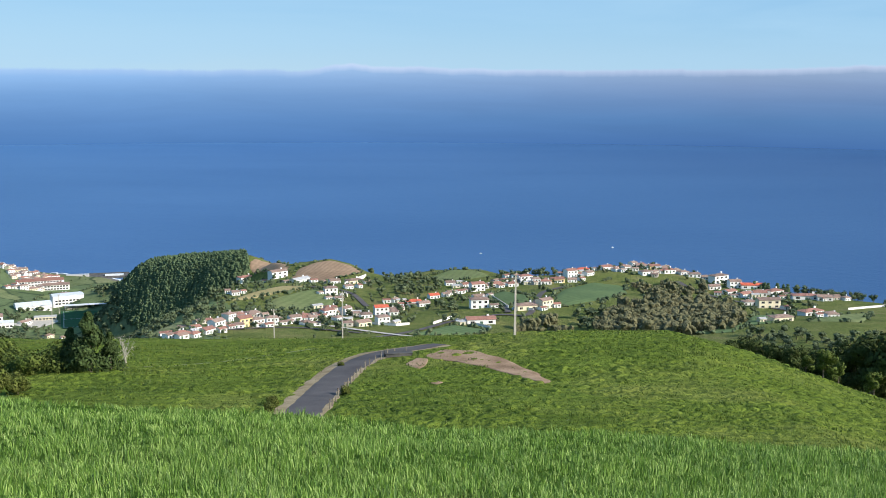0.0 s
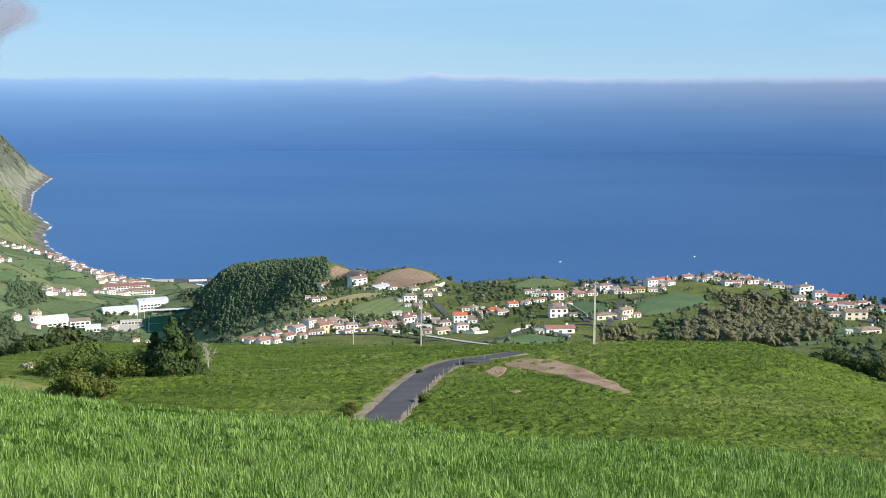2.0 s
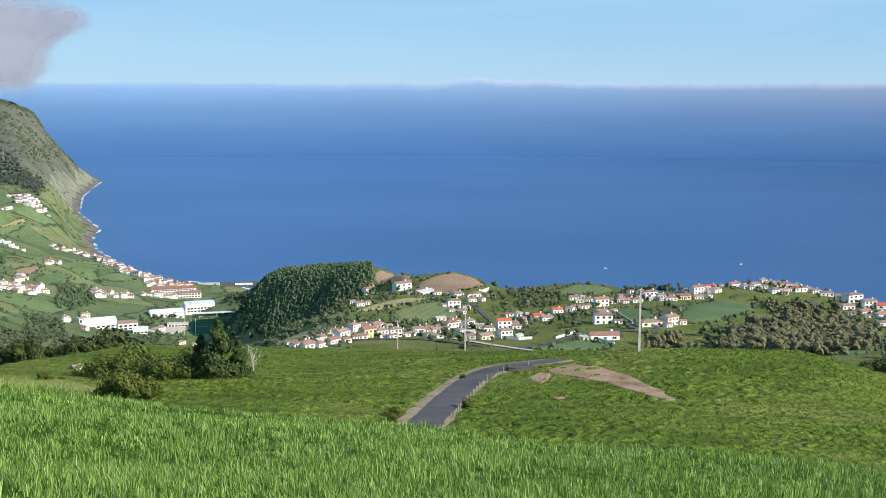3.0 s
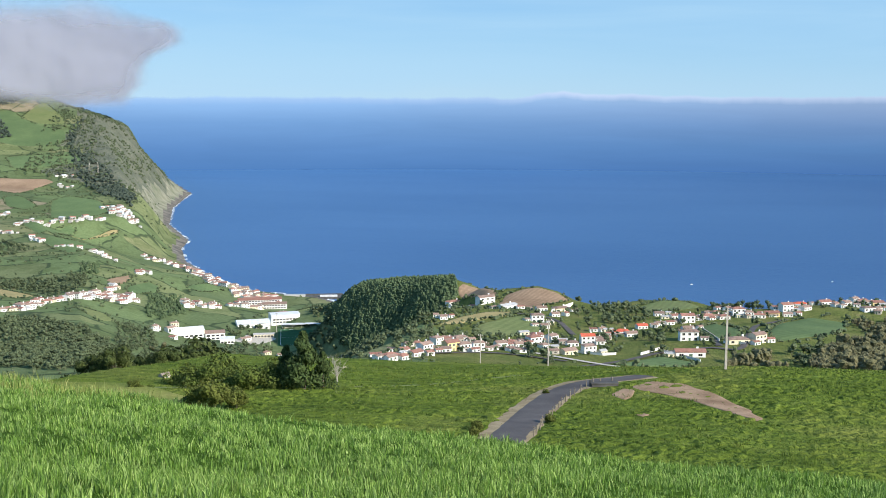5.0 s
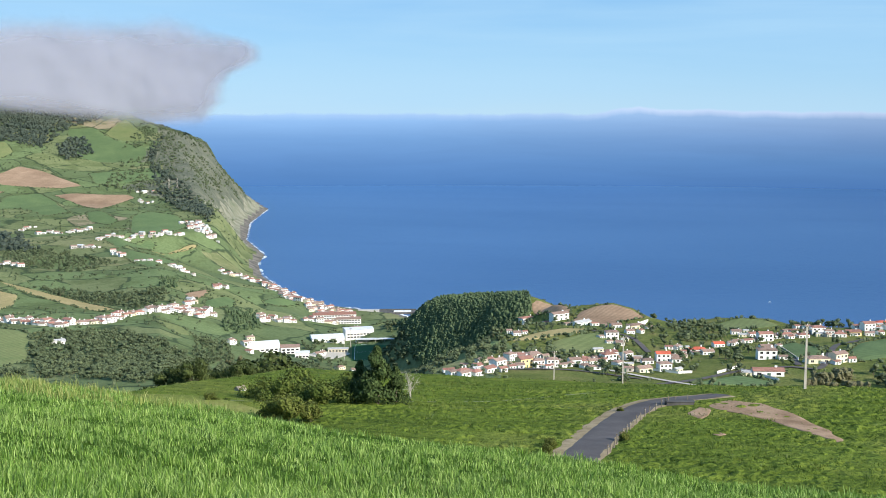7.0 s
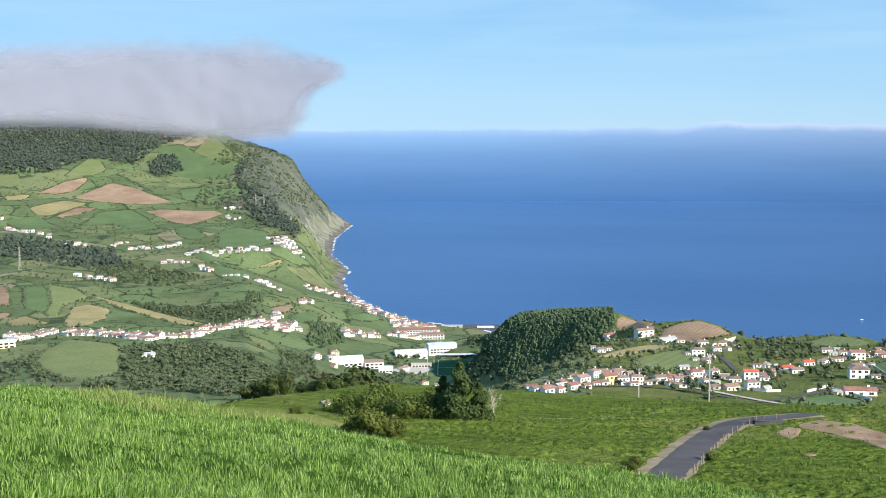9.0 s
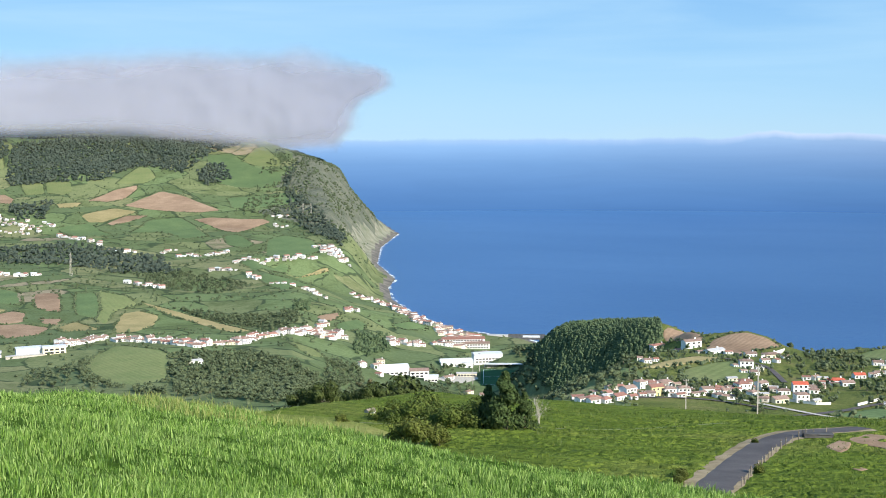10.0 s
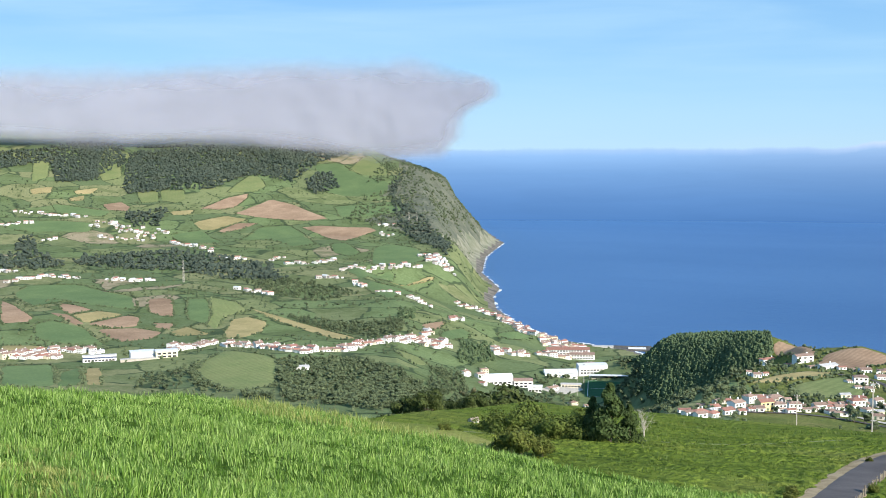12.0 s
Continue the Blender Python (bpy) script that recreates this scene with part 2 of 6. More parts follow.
def ground(x, y):
    """Height of the land at x, y (arrays)."""
    x, y = np.asarray(x, float), np.asarray(y, float)
    d, az = np.hypot(x, y) + 1e-6, np.degrees(np.arctan2(-x, y))
    # the meadow that the camera stands on, and its brow
    brow = interp(az, [-25, -21, -11, -5, 2, 8, 20, 24, 27, 30, 34, 40, 46],
                  [34, 34, 32, 31, 32, 34, 35, 40, 46, 50, 53, 44, 33])
    near = 298.3 - 0.262 * y - 0.05 * x - 0.36 * np.maximum(d - brow, 0) - 0.10 * np.maximum(d - brow - 25, 0)
    near = near + 0.10 * ripple(x, y, 2.2, 1) * np.clip(d / 8, 0, 1)
    near = np.where(y < 0, np.minimum(near, 298.3 - 0.2 * y), near)
    # the pasture with the road, and the knoll beside it
    mid = 300 - 15 - 0.16 * y - 0.45 * np.maximum(y - 205 - 0.1 * x, 0)
    mid = mid + bump(x, y, 25, 158, 38, 30, 0, 4.4) + 0.3 * ripple(x, y, 9, 2)
    mid = mid - 0.24 * np.maximum(x - 33, 0) - 0.4 * np.maximum(-x - 78, 0)
    # village plateau that slopes to the sea
    plateau = 150 - 0.094 * (y - 650) - 0.5 * np.maximum(-x - 165 + 0.02 * (y - 650), 0)
    plateau = plateau + 5 * ripple(x, y, 60, 3) + bump(x, y, 190, 1010, 130, 70, 0, 14)
    # the valley on the left, the slopes behind it and the cloudy mountain
    valley = interp(d, [250, 500, 700, 1000, 1350, 1700, 2300, 2700, 3100, 3700, 4700],
                    [170, 150, 110, 90, 66, 72, 85, 100, 172, 318, 385])
    valley = valley - interp(az, [14, 18, 23, 28, 60], [60, 52, 42, 0, 0]) * interp(d, [300, 900, 1600, 2200], [0, 1, 1, 0])
    valley = valley + 6 * ripple(x, y, 90, 4) * np.clip((d - 300) / 500, 0, 1)
    z = smooth_max(plateau, valley, 12)
    z = smooth_max(z, spur(x, y), 5)
    z = z + bump(x, y, -108, 1110, 46, 50, 0, 15) + bump(x, y, -180, 1140, 40, 45, 0, 14) + bump(x, y, 30, 1072, 80, 42, 0, 7)
    # the plateau's seaward edge, capped at elevation angles that fit the camera's view
    edge = interp(az, [-22, -18.3, -14.4, -12, -10.3, -8, -6.1, -3.3, -1.9, -0.5, 1.2, 2.7, 3.8, 4.6, 5.6, 6.9, 7.9, 8.6, 9.4, 10.2],
                  [-10.75, -10.5, -10.15, -9.75, -9.42, -9.65, -9.95, -10.1, -9.75, -9.6, -9.95, -10.15, -9.9, -9.5, -9.25, -9.38, -9.5, -9.35, -9.05, -8.5])
    edge = 300 + d * np.tan(np.radians(edge)) + np.clip(950 - d, 0, 300) * 0.08
    z = np.where((d > 700) & (d < 1400) & (az < 10.2), smooth_min(z, edge, 3), z)
    flat = bump(x, y, -408, 1302, 64, 70, 0, 1, 3)
    z = z * (1 - flat) + 17 * flat
    town = bump(x, y, -505, 1575, 115, 95, 0, 1, 3)
    z = z * (1 - town) + 6 * town
    z = smooth_max(smooth_max(z, mid, 3), near, 1.5)
    c = inland(x, y)
    c = c + np.where((y > 1900) & (c > 0), np.clip(c / 40, 0, 1) * (9 * lattice(x, y, 70, 5) + 5 * lattice(x, y, 28, 6)), 0)
    cliff = interp(c, [0, 30, 110, 240, 420, 900], [1, 14, 130, 300, 380, 700])
    town_slope = interp(c, [0, 25, 110, 240, 420, 900], [1, 5, 26, 75, 200, 700])
    cliff = cliff + (town_slope - cliff) * np.clip((-x - 440) / 80, 0, 1) * np.clip((2120 - y) / 260, 0, 1) * np.clip((y - 1300) / 150, 0, 1)
    # mountain's shoulder down to the headland, crest cut to fit the camera's view
    crest = interp(az, [22.7, 23.8, 25.05, 25.3, 25.55, 26.6, 28, 29.2, 30.5, 33, 60], [-4.7, -3.85, -2.45, -1.9, -1.45, -1.0, -0.52, 0.0, 0.3, 0.7, 1.2])
    crest = 300 + d * np.tan(np.radians(crest)) + 5 * lattice(x, y, 60, 7) + 3 * lattice(x, y, 22, 8)
    z = np.where(d > 2600, smooth_min(z, crest + np.clip(2900 - d, 0, 300) * 0.5, 5), z)
    return np.where(c > 0, smooth_min(z, cliff, 6), 1.2 + 0.3 * c)

# ---- ground, sea and distance ----


def mesh_object(name, verts, faces, mats, face_mat=None, smooth=True):
    """A mesh from arrays: n x 3 places and m x k corners."""
    me = bpy.data.meshes.new(name)
    verts, faces = np.asarray(verts, np.float32), np.asarray(faces, np.int32)
    m, k = faces.shape
    me.vertices.add(len(verts))
    me.vertices.foreach_set("co", verts.ravel())
    me.loops.add(m * k)
    me.loops.foreach_set("vertex_index", faces.ravel())
    me.polygons.add(m)
    me.polygons.foreach_set("loop_start", np.arange(m, dtype=np.int32) * k)
    for mat in mats:
        me.materials.append(mat)
    if face_mat is not None:
        me.polygons.foreach_set("material_index", np.asarray(face_mat, np.int32))
    me.polygons.foreach_set("use_smooth", np.full(m, smooth))
    me.update(calc_edges=True)
    me.validate()
    return new(name, me)


def grid_faces(rows, cols, wrap=False):
    r, c = np.meshgrid(np.arange(rows - 1), np.arange(cols if wrap else cols - 1), indexing="ij")
    a = r * cols + c
    b = r * cols + (c + 1) % cols
    return np.stack([a, b, b + cols, a + cols], -1).reshape(-1, 4)


def build_ground():
    turn = np.radians(np.concatenate([np.arange(-25, 51, 0.19), np.arange(52, 334, 3.0)]))
    far = np.concatenate([[0.05], np.geomspace(1.5, 560, 250), np.arange(568, 1700, 8.0), np.arange(1704, 3900, 13.0), np.geomspace(3930, 6600, 24)])
    d, a = np.meshgrid(far, turn, indexing="ij")
    x, y = -d * np.sin(a), d * np.cos(a)
    z = ground(x, y)
    z = np.maximum(z, -25)
    faces = grid_faces(len(far), len(turn), True)[:, ::-1]
    fx, fy, fz = (v.ravel()[faces].mean(1) for v in (x, y, z))
    c = inland(fx, fy)
    fd = np.hypot(fx, fy)
    kind = np.full(len(faces), 2)
    kind[(fd < 1260) & (fx > -0.2 * fy + 18 * lattice(fx, fy, 50, 16))] = 6
    kind[fd < 320] = 1
    kind[(fd < 75)] = 0
    slope_cap = (c < 250 + 60 * ripple(fx, fy, 60, 9)) & (fy > 2350 + 0.4 * c) & (fz > 3)
    kind[slope_cap] = 3
    kind[slope_cap & (fz < 78 + 38 * lattice(fx, fy, 55, 11) + 24 * lattice(fx, fy, 20, 12) - 0.05 * (fy - 2400))] = 5
    kind[(c < 14) & (fd > 400)] = 4
    ob = mesh_object("ground", np.stack([x, y, z], -1).reshape(-1, 3), faces, [MEADOW, PASTURE, COUNTRY, CLIFF, SHORE, SCREE, GARDENS], kind)
    return tagged(ob, "green hillside with meadows, pastures and hedged fields sloping to the sea", "ground", kind="structure")


build_ground()


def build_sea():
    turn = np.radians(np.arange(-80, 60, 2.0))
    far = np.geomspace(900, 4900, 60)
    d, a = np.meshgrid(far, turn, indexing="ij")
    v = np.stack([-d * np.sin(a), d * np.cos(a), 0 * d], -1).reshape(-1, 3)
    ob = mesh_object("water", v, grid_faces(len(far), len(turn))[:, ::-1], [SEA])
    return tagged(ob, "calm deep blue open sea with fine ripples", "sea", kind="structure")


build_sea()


def distance_material():
    """Far sea, haze and the rim of the cloud bank that lies on the horizon, painted on a glowing wall."""
    m = Nodes("far_sea_haze", 1.0, 0.0)
    at = m.n.new("ShaderNodeSeparateXYZ")
    m.l.new(m.co, at.inputs["Vector"])
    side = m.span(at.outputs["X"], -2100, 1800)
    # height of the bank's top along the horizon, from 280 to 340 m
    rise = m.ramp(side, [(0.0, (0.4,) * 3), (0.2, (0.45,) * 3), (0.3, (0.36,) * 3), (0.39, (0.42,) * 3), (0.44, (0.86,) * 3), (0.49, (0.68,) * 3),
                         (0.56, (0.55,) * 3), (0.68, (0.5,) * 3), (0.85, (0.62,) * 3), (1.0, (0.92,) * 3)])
    wisp = m.noise(0.006, 4.0, 0.6, 0.0, (1, 1, 0.0))
    depth = m.n.new("ShaderNodeMath")
    depth.operation = "SUBTRACT"
    m.l.new(m.span(rise, 0, 1, 276, 336), depth.inputs[0])
    m.l.new(at.outputs["Z"], depth.inputs[1])
    below = m.n.new("ShaderNodeMath")
    below.operation = "ADD"
    m.l.new(depth.outputs["Value"], below.inputs[0])
    m.l.new(m.span(wisp, 0.3, 0.7, -4.0, 9.0), below.inputs[1])
    below = below.outputs["Value"]
    # haze painted as ramps, paler with height, shown by emission
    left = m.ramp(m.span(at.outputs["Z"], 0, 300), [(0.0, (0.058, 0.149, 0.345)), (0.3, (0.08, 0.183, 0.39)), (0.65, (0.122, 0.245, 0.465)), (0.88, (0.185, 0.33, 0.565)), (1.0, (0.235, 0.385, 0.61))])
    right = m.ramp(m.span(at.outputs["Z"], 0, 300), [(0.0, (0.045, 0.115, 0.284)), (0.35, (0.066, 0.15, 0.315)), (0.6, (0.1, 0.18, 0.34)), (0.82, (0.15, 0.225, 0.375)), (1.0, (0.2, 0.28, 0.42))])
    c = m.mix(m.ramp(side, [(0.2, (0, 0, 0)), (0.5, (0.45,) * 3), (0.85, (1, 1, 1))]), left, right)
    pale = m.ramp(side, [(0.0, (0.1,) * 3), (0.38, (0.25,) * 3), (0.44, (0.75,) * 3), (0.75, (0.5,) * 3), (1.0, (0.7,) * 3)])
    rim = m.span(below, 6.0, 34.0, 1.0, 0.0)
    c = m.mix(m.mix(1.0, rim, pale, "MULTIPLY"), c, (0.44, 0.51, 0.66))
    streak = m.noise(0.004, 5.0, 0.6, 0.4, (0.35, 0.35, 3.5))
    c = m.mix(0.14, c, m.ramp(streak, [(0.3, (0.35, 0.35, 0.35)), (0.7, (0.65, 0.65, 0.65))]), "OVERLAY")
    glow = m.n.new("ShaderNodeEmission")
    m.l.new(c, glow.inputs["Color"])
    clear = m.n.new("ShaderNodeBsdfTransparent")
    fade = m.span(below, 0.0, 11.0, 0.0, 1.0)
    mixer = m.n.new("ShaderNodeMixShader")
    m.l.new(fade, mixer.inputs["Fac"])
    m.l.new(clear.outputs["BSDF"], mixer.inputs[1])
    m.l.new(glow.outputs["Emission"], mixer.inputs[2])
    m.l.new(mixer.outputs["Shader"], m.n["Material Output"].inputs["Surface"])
    return m.mat


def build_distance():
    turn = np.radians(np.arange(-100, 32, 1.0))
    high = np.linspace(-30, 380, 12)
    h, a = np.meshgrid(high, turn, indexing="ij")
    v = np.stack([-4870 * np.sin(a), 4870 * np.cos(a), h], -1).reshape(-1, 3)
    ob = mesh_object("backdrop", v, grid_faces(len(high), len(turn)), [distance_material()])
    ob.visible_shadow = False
    return tagged(ob, "painted glowing backdrop of far blue sea fading into a low cloud bank on the horizon", "horizon", kind="structure")


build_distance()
CONIFER, BROAD, SCRUB = "conifer", "broadleaf", "scrub"

# ---- fields, by their corners ----
FIELDS = []
FIELDS.append(('PLOUGHED', [(-1510, 2347), (-1482, 2379), (-1413, 2396), (-1359, 2424), (-1328, 2410), (-1342, 2352), (-1318, 2233), (-1352, 2242), (-1434, 2313)]))
FIELDS.append(('PLOUGHED', [(-1733, 2384), (-1740, 2479), (-1737, 2565), (-1654, 2547), (-1532, 2473), (-1481, 2442), (-1522, 2404), (-1622, 2394)]))
FIELDS.append(('PLOUGHED', [(-1820, 2361), (-1838, 2505), (-1812, 2570), (-1792, 2540), (-1764, 2439), (-1779, 2387)]))
FIELDS.append(('STUBBLE', [(-1734, 2226), (-1726, 2351), (-1667, 2362), (-1656, 2311), (-1655, 2208), (-1681, 2188)]))
FIELDS.append(('PLOUGHED', [(-1645, 2205), (-1660, 2306), (-1622, 2344), (-1618, 2269), (-1626, 2202)]))
FIELDS.append(('PLOUGHED', [(-2062, 2282), (-2049, 2342), (-1982, 2300), (-1948, 2246), (-2003, 2236)]))
FIELDS.append(('STUBBLE', [(-2159, 2266), (-2148, 2316), (-2121, 2282), (-2138, 2254)]))
FIELDS.append(('STUBBLE', [(-1853, 2291), (-1816, 2344), (-1787, 2294), (-1817, 2257)]))
FIELDS.append(('STUBBLE', [(-2285, 2261), (-2254, 2316), (-2222, 2272), (-2252, 2233)]))
FIELDS.append(('STUBBLE', [(-2193, 2323), (-2170, 2393), (-2144, 2343), (-2166, 2304)]))
FIELDS.append(('LUSH', [(-1890, 2629), (-1926, 2734), (-1890, 2737), (-1809, 2651), (-1800, 2592), (-1860, 2534)]))
FIELDS.append(('LUSH', [(-2086, 2440), (-2041, 2478), (-1961, 2385), (-1996, 2356)]))
FIELDS.append(('LUSH', [(-2030, 2472), (-1972, 2499), (-1918, 2441), (-1905, 2390), (-1962, 2392)]))
FIELDS.append(('LUSH', [(-2524, 2518), (-2467, 2522), (-2322, 2365), (-2314, 2296)]))
FIELDS.append(('LUSH', [(-2327, 2569), (-2290, 2621), (-2195, 2511), (-2205, 2443)]))
FIELDS.append(('LUSH', [(-1745, 3064), (-1737, 3102), (-1597, 2968), (-1570, 2902), (-1624, 2883), (-1710, 2918)]))
FIELDS.append(('GREEN', [(-1837, 2938), (-1783, 2994), (-1640, 2878), (-1536, 2854), (-1484, 2758), (-1575, 2702), (-1661, 2698)]))
FIELDS.append(('GREEN', [(-1560, 2589), (-1444, 2714), (-1343, 2585), (-1420, 2490), (-1470, 2466)]))
FIELDS.append(('GREEN', [(-1598, 2310), (-1551, 2361), (-1463, 2298), (-1338, 2147), (-1361, 2092), (-1487, 2194), (-1551, 2153)]))
FIELDS.append(('GREEN', [(-1187, 2128), (-1211, 2248), (-1100, 2167), (-1009, 2024), (-998, 1918), (-1054, 1878)]))
FIELDS.append(('GREEN', [(-1308, 2156), (-1294, 2192), (-1179, 2066), (-1179, 2020), (-1239, 2053)]))
FIELDS.append(('GREEN', [(-1726, 2131), (-1675, 2192), (-1536, 2089), (-1585, 2033)]))
FIELDS.append(('GREEN', [(-2089, 1990), (-2042, 2067), (-1929, 2114), (-1883, 2044), (-1974, 1962), (-2049, 1951)]))
FIELDS.append(('GREEN', [(-2168, 2215), (-1977, 2228), (-1955, 2163), (-2077, 2140)]))
FIELDS.append(('STUBBLE', [(-991, 1817), (-946, 1934), (-941, 1917), (-981, 1841)]))
FIELDS.append(('GREEN', [(-954, 1671), (-949, 1781), (-916, 1804), (-829, 1537)]))
FIELDS.append(('GREEN', [(-1054, 1784), (-1018, 1889), (-999, 1876), (-972, 1702)]))
FIELDS.append(('PLOUGHED', [(-1388, 1305), (-1219, 1185), (-1157, 1145), (-1144, 1121), (-1166, 1095)]))
FIELDS.append(('GREEN', [(-1443, 1417), (-1376, 1463), (-1199, 1396), (-1103, 1289), (-1198, 1296), (-1305, 1327), (-1230, 1217), (-1416, 1355)]))
FIELDS.append(('PLOUGHED', [(-1253, 1285), (-1217, 1281), (-1157, 1257), (-1149, 1204), (-1182, 1222)]))
FIELDS.append(('STUBBLE', [(-1146, 1200), (-1148, 1258), (-1096, 1257), (-1091, 1169)]))
FIELDS.append(('PLOUGHED', [(-1089, 1166), (-1093, 1254), (-1066, 1251), (-1028, 1200), (-1042, 1168)]))
FIELDS.append(('PLOUGHED', [(-1182, 1196), (-1151, 1201), (-1089, 1166), (-1088, 1150)]))
FIELDS.append(('PLOUGHED', [(-1056, 1151), (-1025, 1192), (-973, 1185), (-950, 1136), (-968, 1099), (-997, 1112)]))
FIELDS.append(('PLOUGHED', [(-1157, 1375), (-1147, 1393), (-1118, 1384), (-1026, 1273), (-1048, 1271), (-1085, 1288)]))
FIELDS.append(('PLOUGHED', [(-1027, 1228), (-999, 1240), (-975, 1199), (-1004, 1206)]))
FIELDS.append(('STUBBLE', [(-966, 1188), (-973, 1232), (-905, 1197), (-936, 1162)]))
FIELDS.append(('GREEN', [(-1096, 1390), (-1075, 1410), (-996, 1318), (-957, 1254), (-1004, 1272)]))
FIELDS.append(('LUSH', [(-1082, 1426), (-1016, 1406), (-963, 1360), (-967, 1312), (-922, 1226), (-957, 1254), (-996, 1318)]))
FIELDS.append(('STUBBLE', [(-899, 1212), (-950, 1301), (-941, 1328), (-896, 1311), (-861, 1246), (-851, 1189), (-862, 1169)]))
FIELDS.append(('STUBBLE', [(-975, 1378), (-896, 1346), (-815, 1305), (-713, 1246), (-737, 1231), (-819, 1283), (-903, 1328)]))
FIELDS.append(('GREEN', [(-1131, 1118), (-1136, 1154), (-1073, 1149), (-967, 1072), (-1012, 1054), (-1069, 1057)]))
FIELDS.append(('STUBBLE', [(-1073, 1006), (-1039, 1026), (-986, 1035), (-1005, 992), (-1038, 972)]))
FIELDS.append(('GREEN', [(-965, 904), (-927, 943), (-789, 805), (-823, 770)]))
FIELDS.append(('GREEN', [(-865, 888), (-878, 934), (-781, 830), (-789, 805)]))
FIELDS.append(('STUBBLE', [(-868, 928), (-856, 940), (-766, 841), (-779, 832)]))
FIELDS.append(('LUSH', [(-759, 988), (-791, 1072), (-701, 1040), (-613, 909), (-610, 859), (-658, 872), (-725, 934)]))
FIELDS.append(('LUSH', [(-636, 1178), (-605, 1190), (-571, 1152), (-572, 1111)]))
FIELDS.append(('PLOUGHED', [(-699, 1383), (-703, 1472), (-679, 1404), (-674, 1352)]))
FIELDS.append(('GREEN', [(-667, 1372), (-676, 1464), (-656, 1458), (-637, 1395), (-645, 1345)]))
FIELDS.append(('GREEN', [(-646, 1512), (-635, 1573), (-614, 1587), (-618, 1508)]))
FIELDS.append(('LUSH', [(-510, 1422), (-468, 1567), (-422, 1437), (-479, 1399)]))
FIELDS.append(('PLOUGHED', [(-196, 1145), (-190, 1153), (-175, 1161), (-145, 1091), (-146, 1053), (-172, 1109), (-192, 1137)]))
FIELDS.append(('PLOUGHED', [(-137, 1080), (-121, 1091), (-105, 1093), (-88, 1084), (-73, 1064), (-95, 1043), (-106, 1021), (-136, 1028), (-141, 1047)]))
FIELDS.append(('STUBBLE', [(-152, 800), (-142, 835), (-124, 884), (-103, 905), (-109, 869), (-126, 837), (-138, 811)]))
FIELDS.append(('LUSH', [(-124, 819), (-109, 863), (-95, 892), (-77, 844), (-77, 804), (-98, 781), (-118, 778)]))
FIELDS.append(('GREEN', [(77, 808), (97, 904), (125, 949), (150, 938), (144, 873), (120, 814), (83, 773)]))
FIELDS.append(('LUSH', [(-15, 1026), (9, 1071), (34, 1044), (43, 999), (22, 980), (-2, 979)]))
FIELDS.append(('GREEN', [(32, 854), (47, 891), (64, 829), (59, 785), (41, 777)]))
FIELDS.append(('LUSH', [(224, 704), (273, 765), (293, 772), (254, 682)]))
FIELDS.append(('GREEN', [(208, 765), (236, 783), (218, 709), (184, 700)]))
FIELDS.append(('GREEN', [(-21, 667), (6, 715), (30, 696), (23, 679), (-8, 667)]))
FIELDS.append(('GREEN', [(138, 681), (166, 714), (192, 706), (173, 671), (153, 672)]))

# ---- the village on the plateau: x, y, width, finish, storeys ----
VILLAGE = []
VILLAGE += [(-195, 1127, 16.8, 'r', 1), (-153, 1056, 17.7, 'n', 2), (-151, 827, 5.7, 'n', 1), (-128, 1021, 19.1, 'b', 1), (-146, 631, 8.9, 'r', 1), (-139, 633, 7.0, 'r', 1), (-135, 648, 8.4, 'r', 1), (-133, 666, 8.6, 'n', 2), (-130, 674, 7.4, 'n', 1), (-144, 658, 5.3, 'r', 1), (-144, 696, 4.9, 'r', 1), (-134, 711, 7.1, 'n', 2), (-131, 732, 6.5, 'r', 1), (-120, 683, 9.5, 'Y', 2), (-112, 685, 7.5, 'n', 2), (-124, 740, 9.5, 'n', 1), (-105, 696, 7.6, 'n', 2), (-103, 707, 4.2, 'n', 1), (-95, 726, 7.9, 'n', 1), (-92, 742, 6.6, 'r', 1), (-84, 730, 5.7, 'n', 1), (-85, 702, 6.2, 'n', 1)]
VILLAGE += [(-76, 750, 9.6, 'r', 2), (-78, 789, 9.3, 'r', 1), (-68, 734, 6.5, 'n', 1), (-66, 770, 7.5, 'n', 2), (-51, 754, 8.1, 'n', 1), (-42, 772, 9.8, 'R', 2), (-38, 716, 8.4, 'n', 2), (-36, 788, 4.6, 'n', 1), (-50, 705, 9.7, 'y', 1), (-85, 861, 10.1, 'n', 2), (-77, 839, 6.6, 'n', 1), (-76, 972, 14.3, 'y', 1), (-93, 976, 9.6, 'n', 1), (-75, 902, 7.1, 'n', 1), (-21, 827, 11.3, 'R', 1), (-14, 817, 8.8, 'n', 1), (-7, 864, 8.4, 'R', 1), (-36, 844, 4.9, 'n', 1), (6, 943, 8.3, 'n', 1), (6, 881, 6.9, 'n', 1)]
VILLAGE += [(18, 929, 7.3, 'r', 1), (27, 900, 11.4, 'r', 2), (36, 916, 7.2, 'n', 1), (43, 925, 9.0, 'r', 1), (51, 947, 8.3, 'r', 1), (56, 922, 9.0, 'r', 1), (62, 973, 5.7, 'n', 1), (68, 943, 11.1, 'r', 2), (76, 932, 7.3, 'n', 2), (84, 932, 9.1, 'r', 1), (94, 941, 12.0, 'Y', 1), (108, 967, 10.4, 'r', 2), (107, 944, 7.4, 'n', 1), (123, 999, 10.8, 'R', 1), (124, 973, 8.6, 'n', 1), (25, 784, 13.0, 'n', 2), (24, 720, 19.0, 'r', 1), (69, 772, 10.6, 'y', 2), (56, 768, 15.0, 'y', 1), (26, 837, 9.0, 'n', 1)]
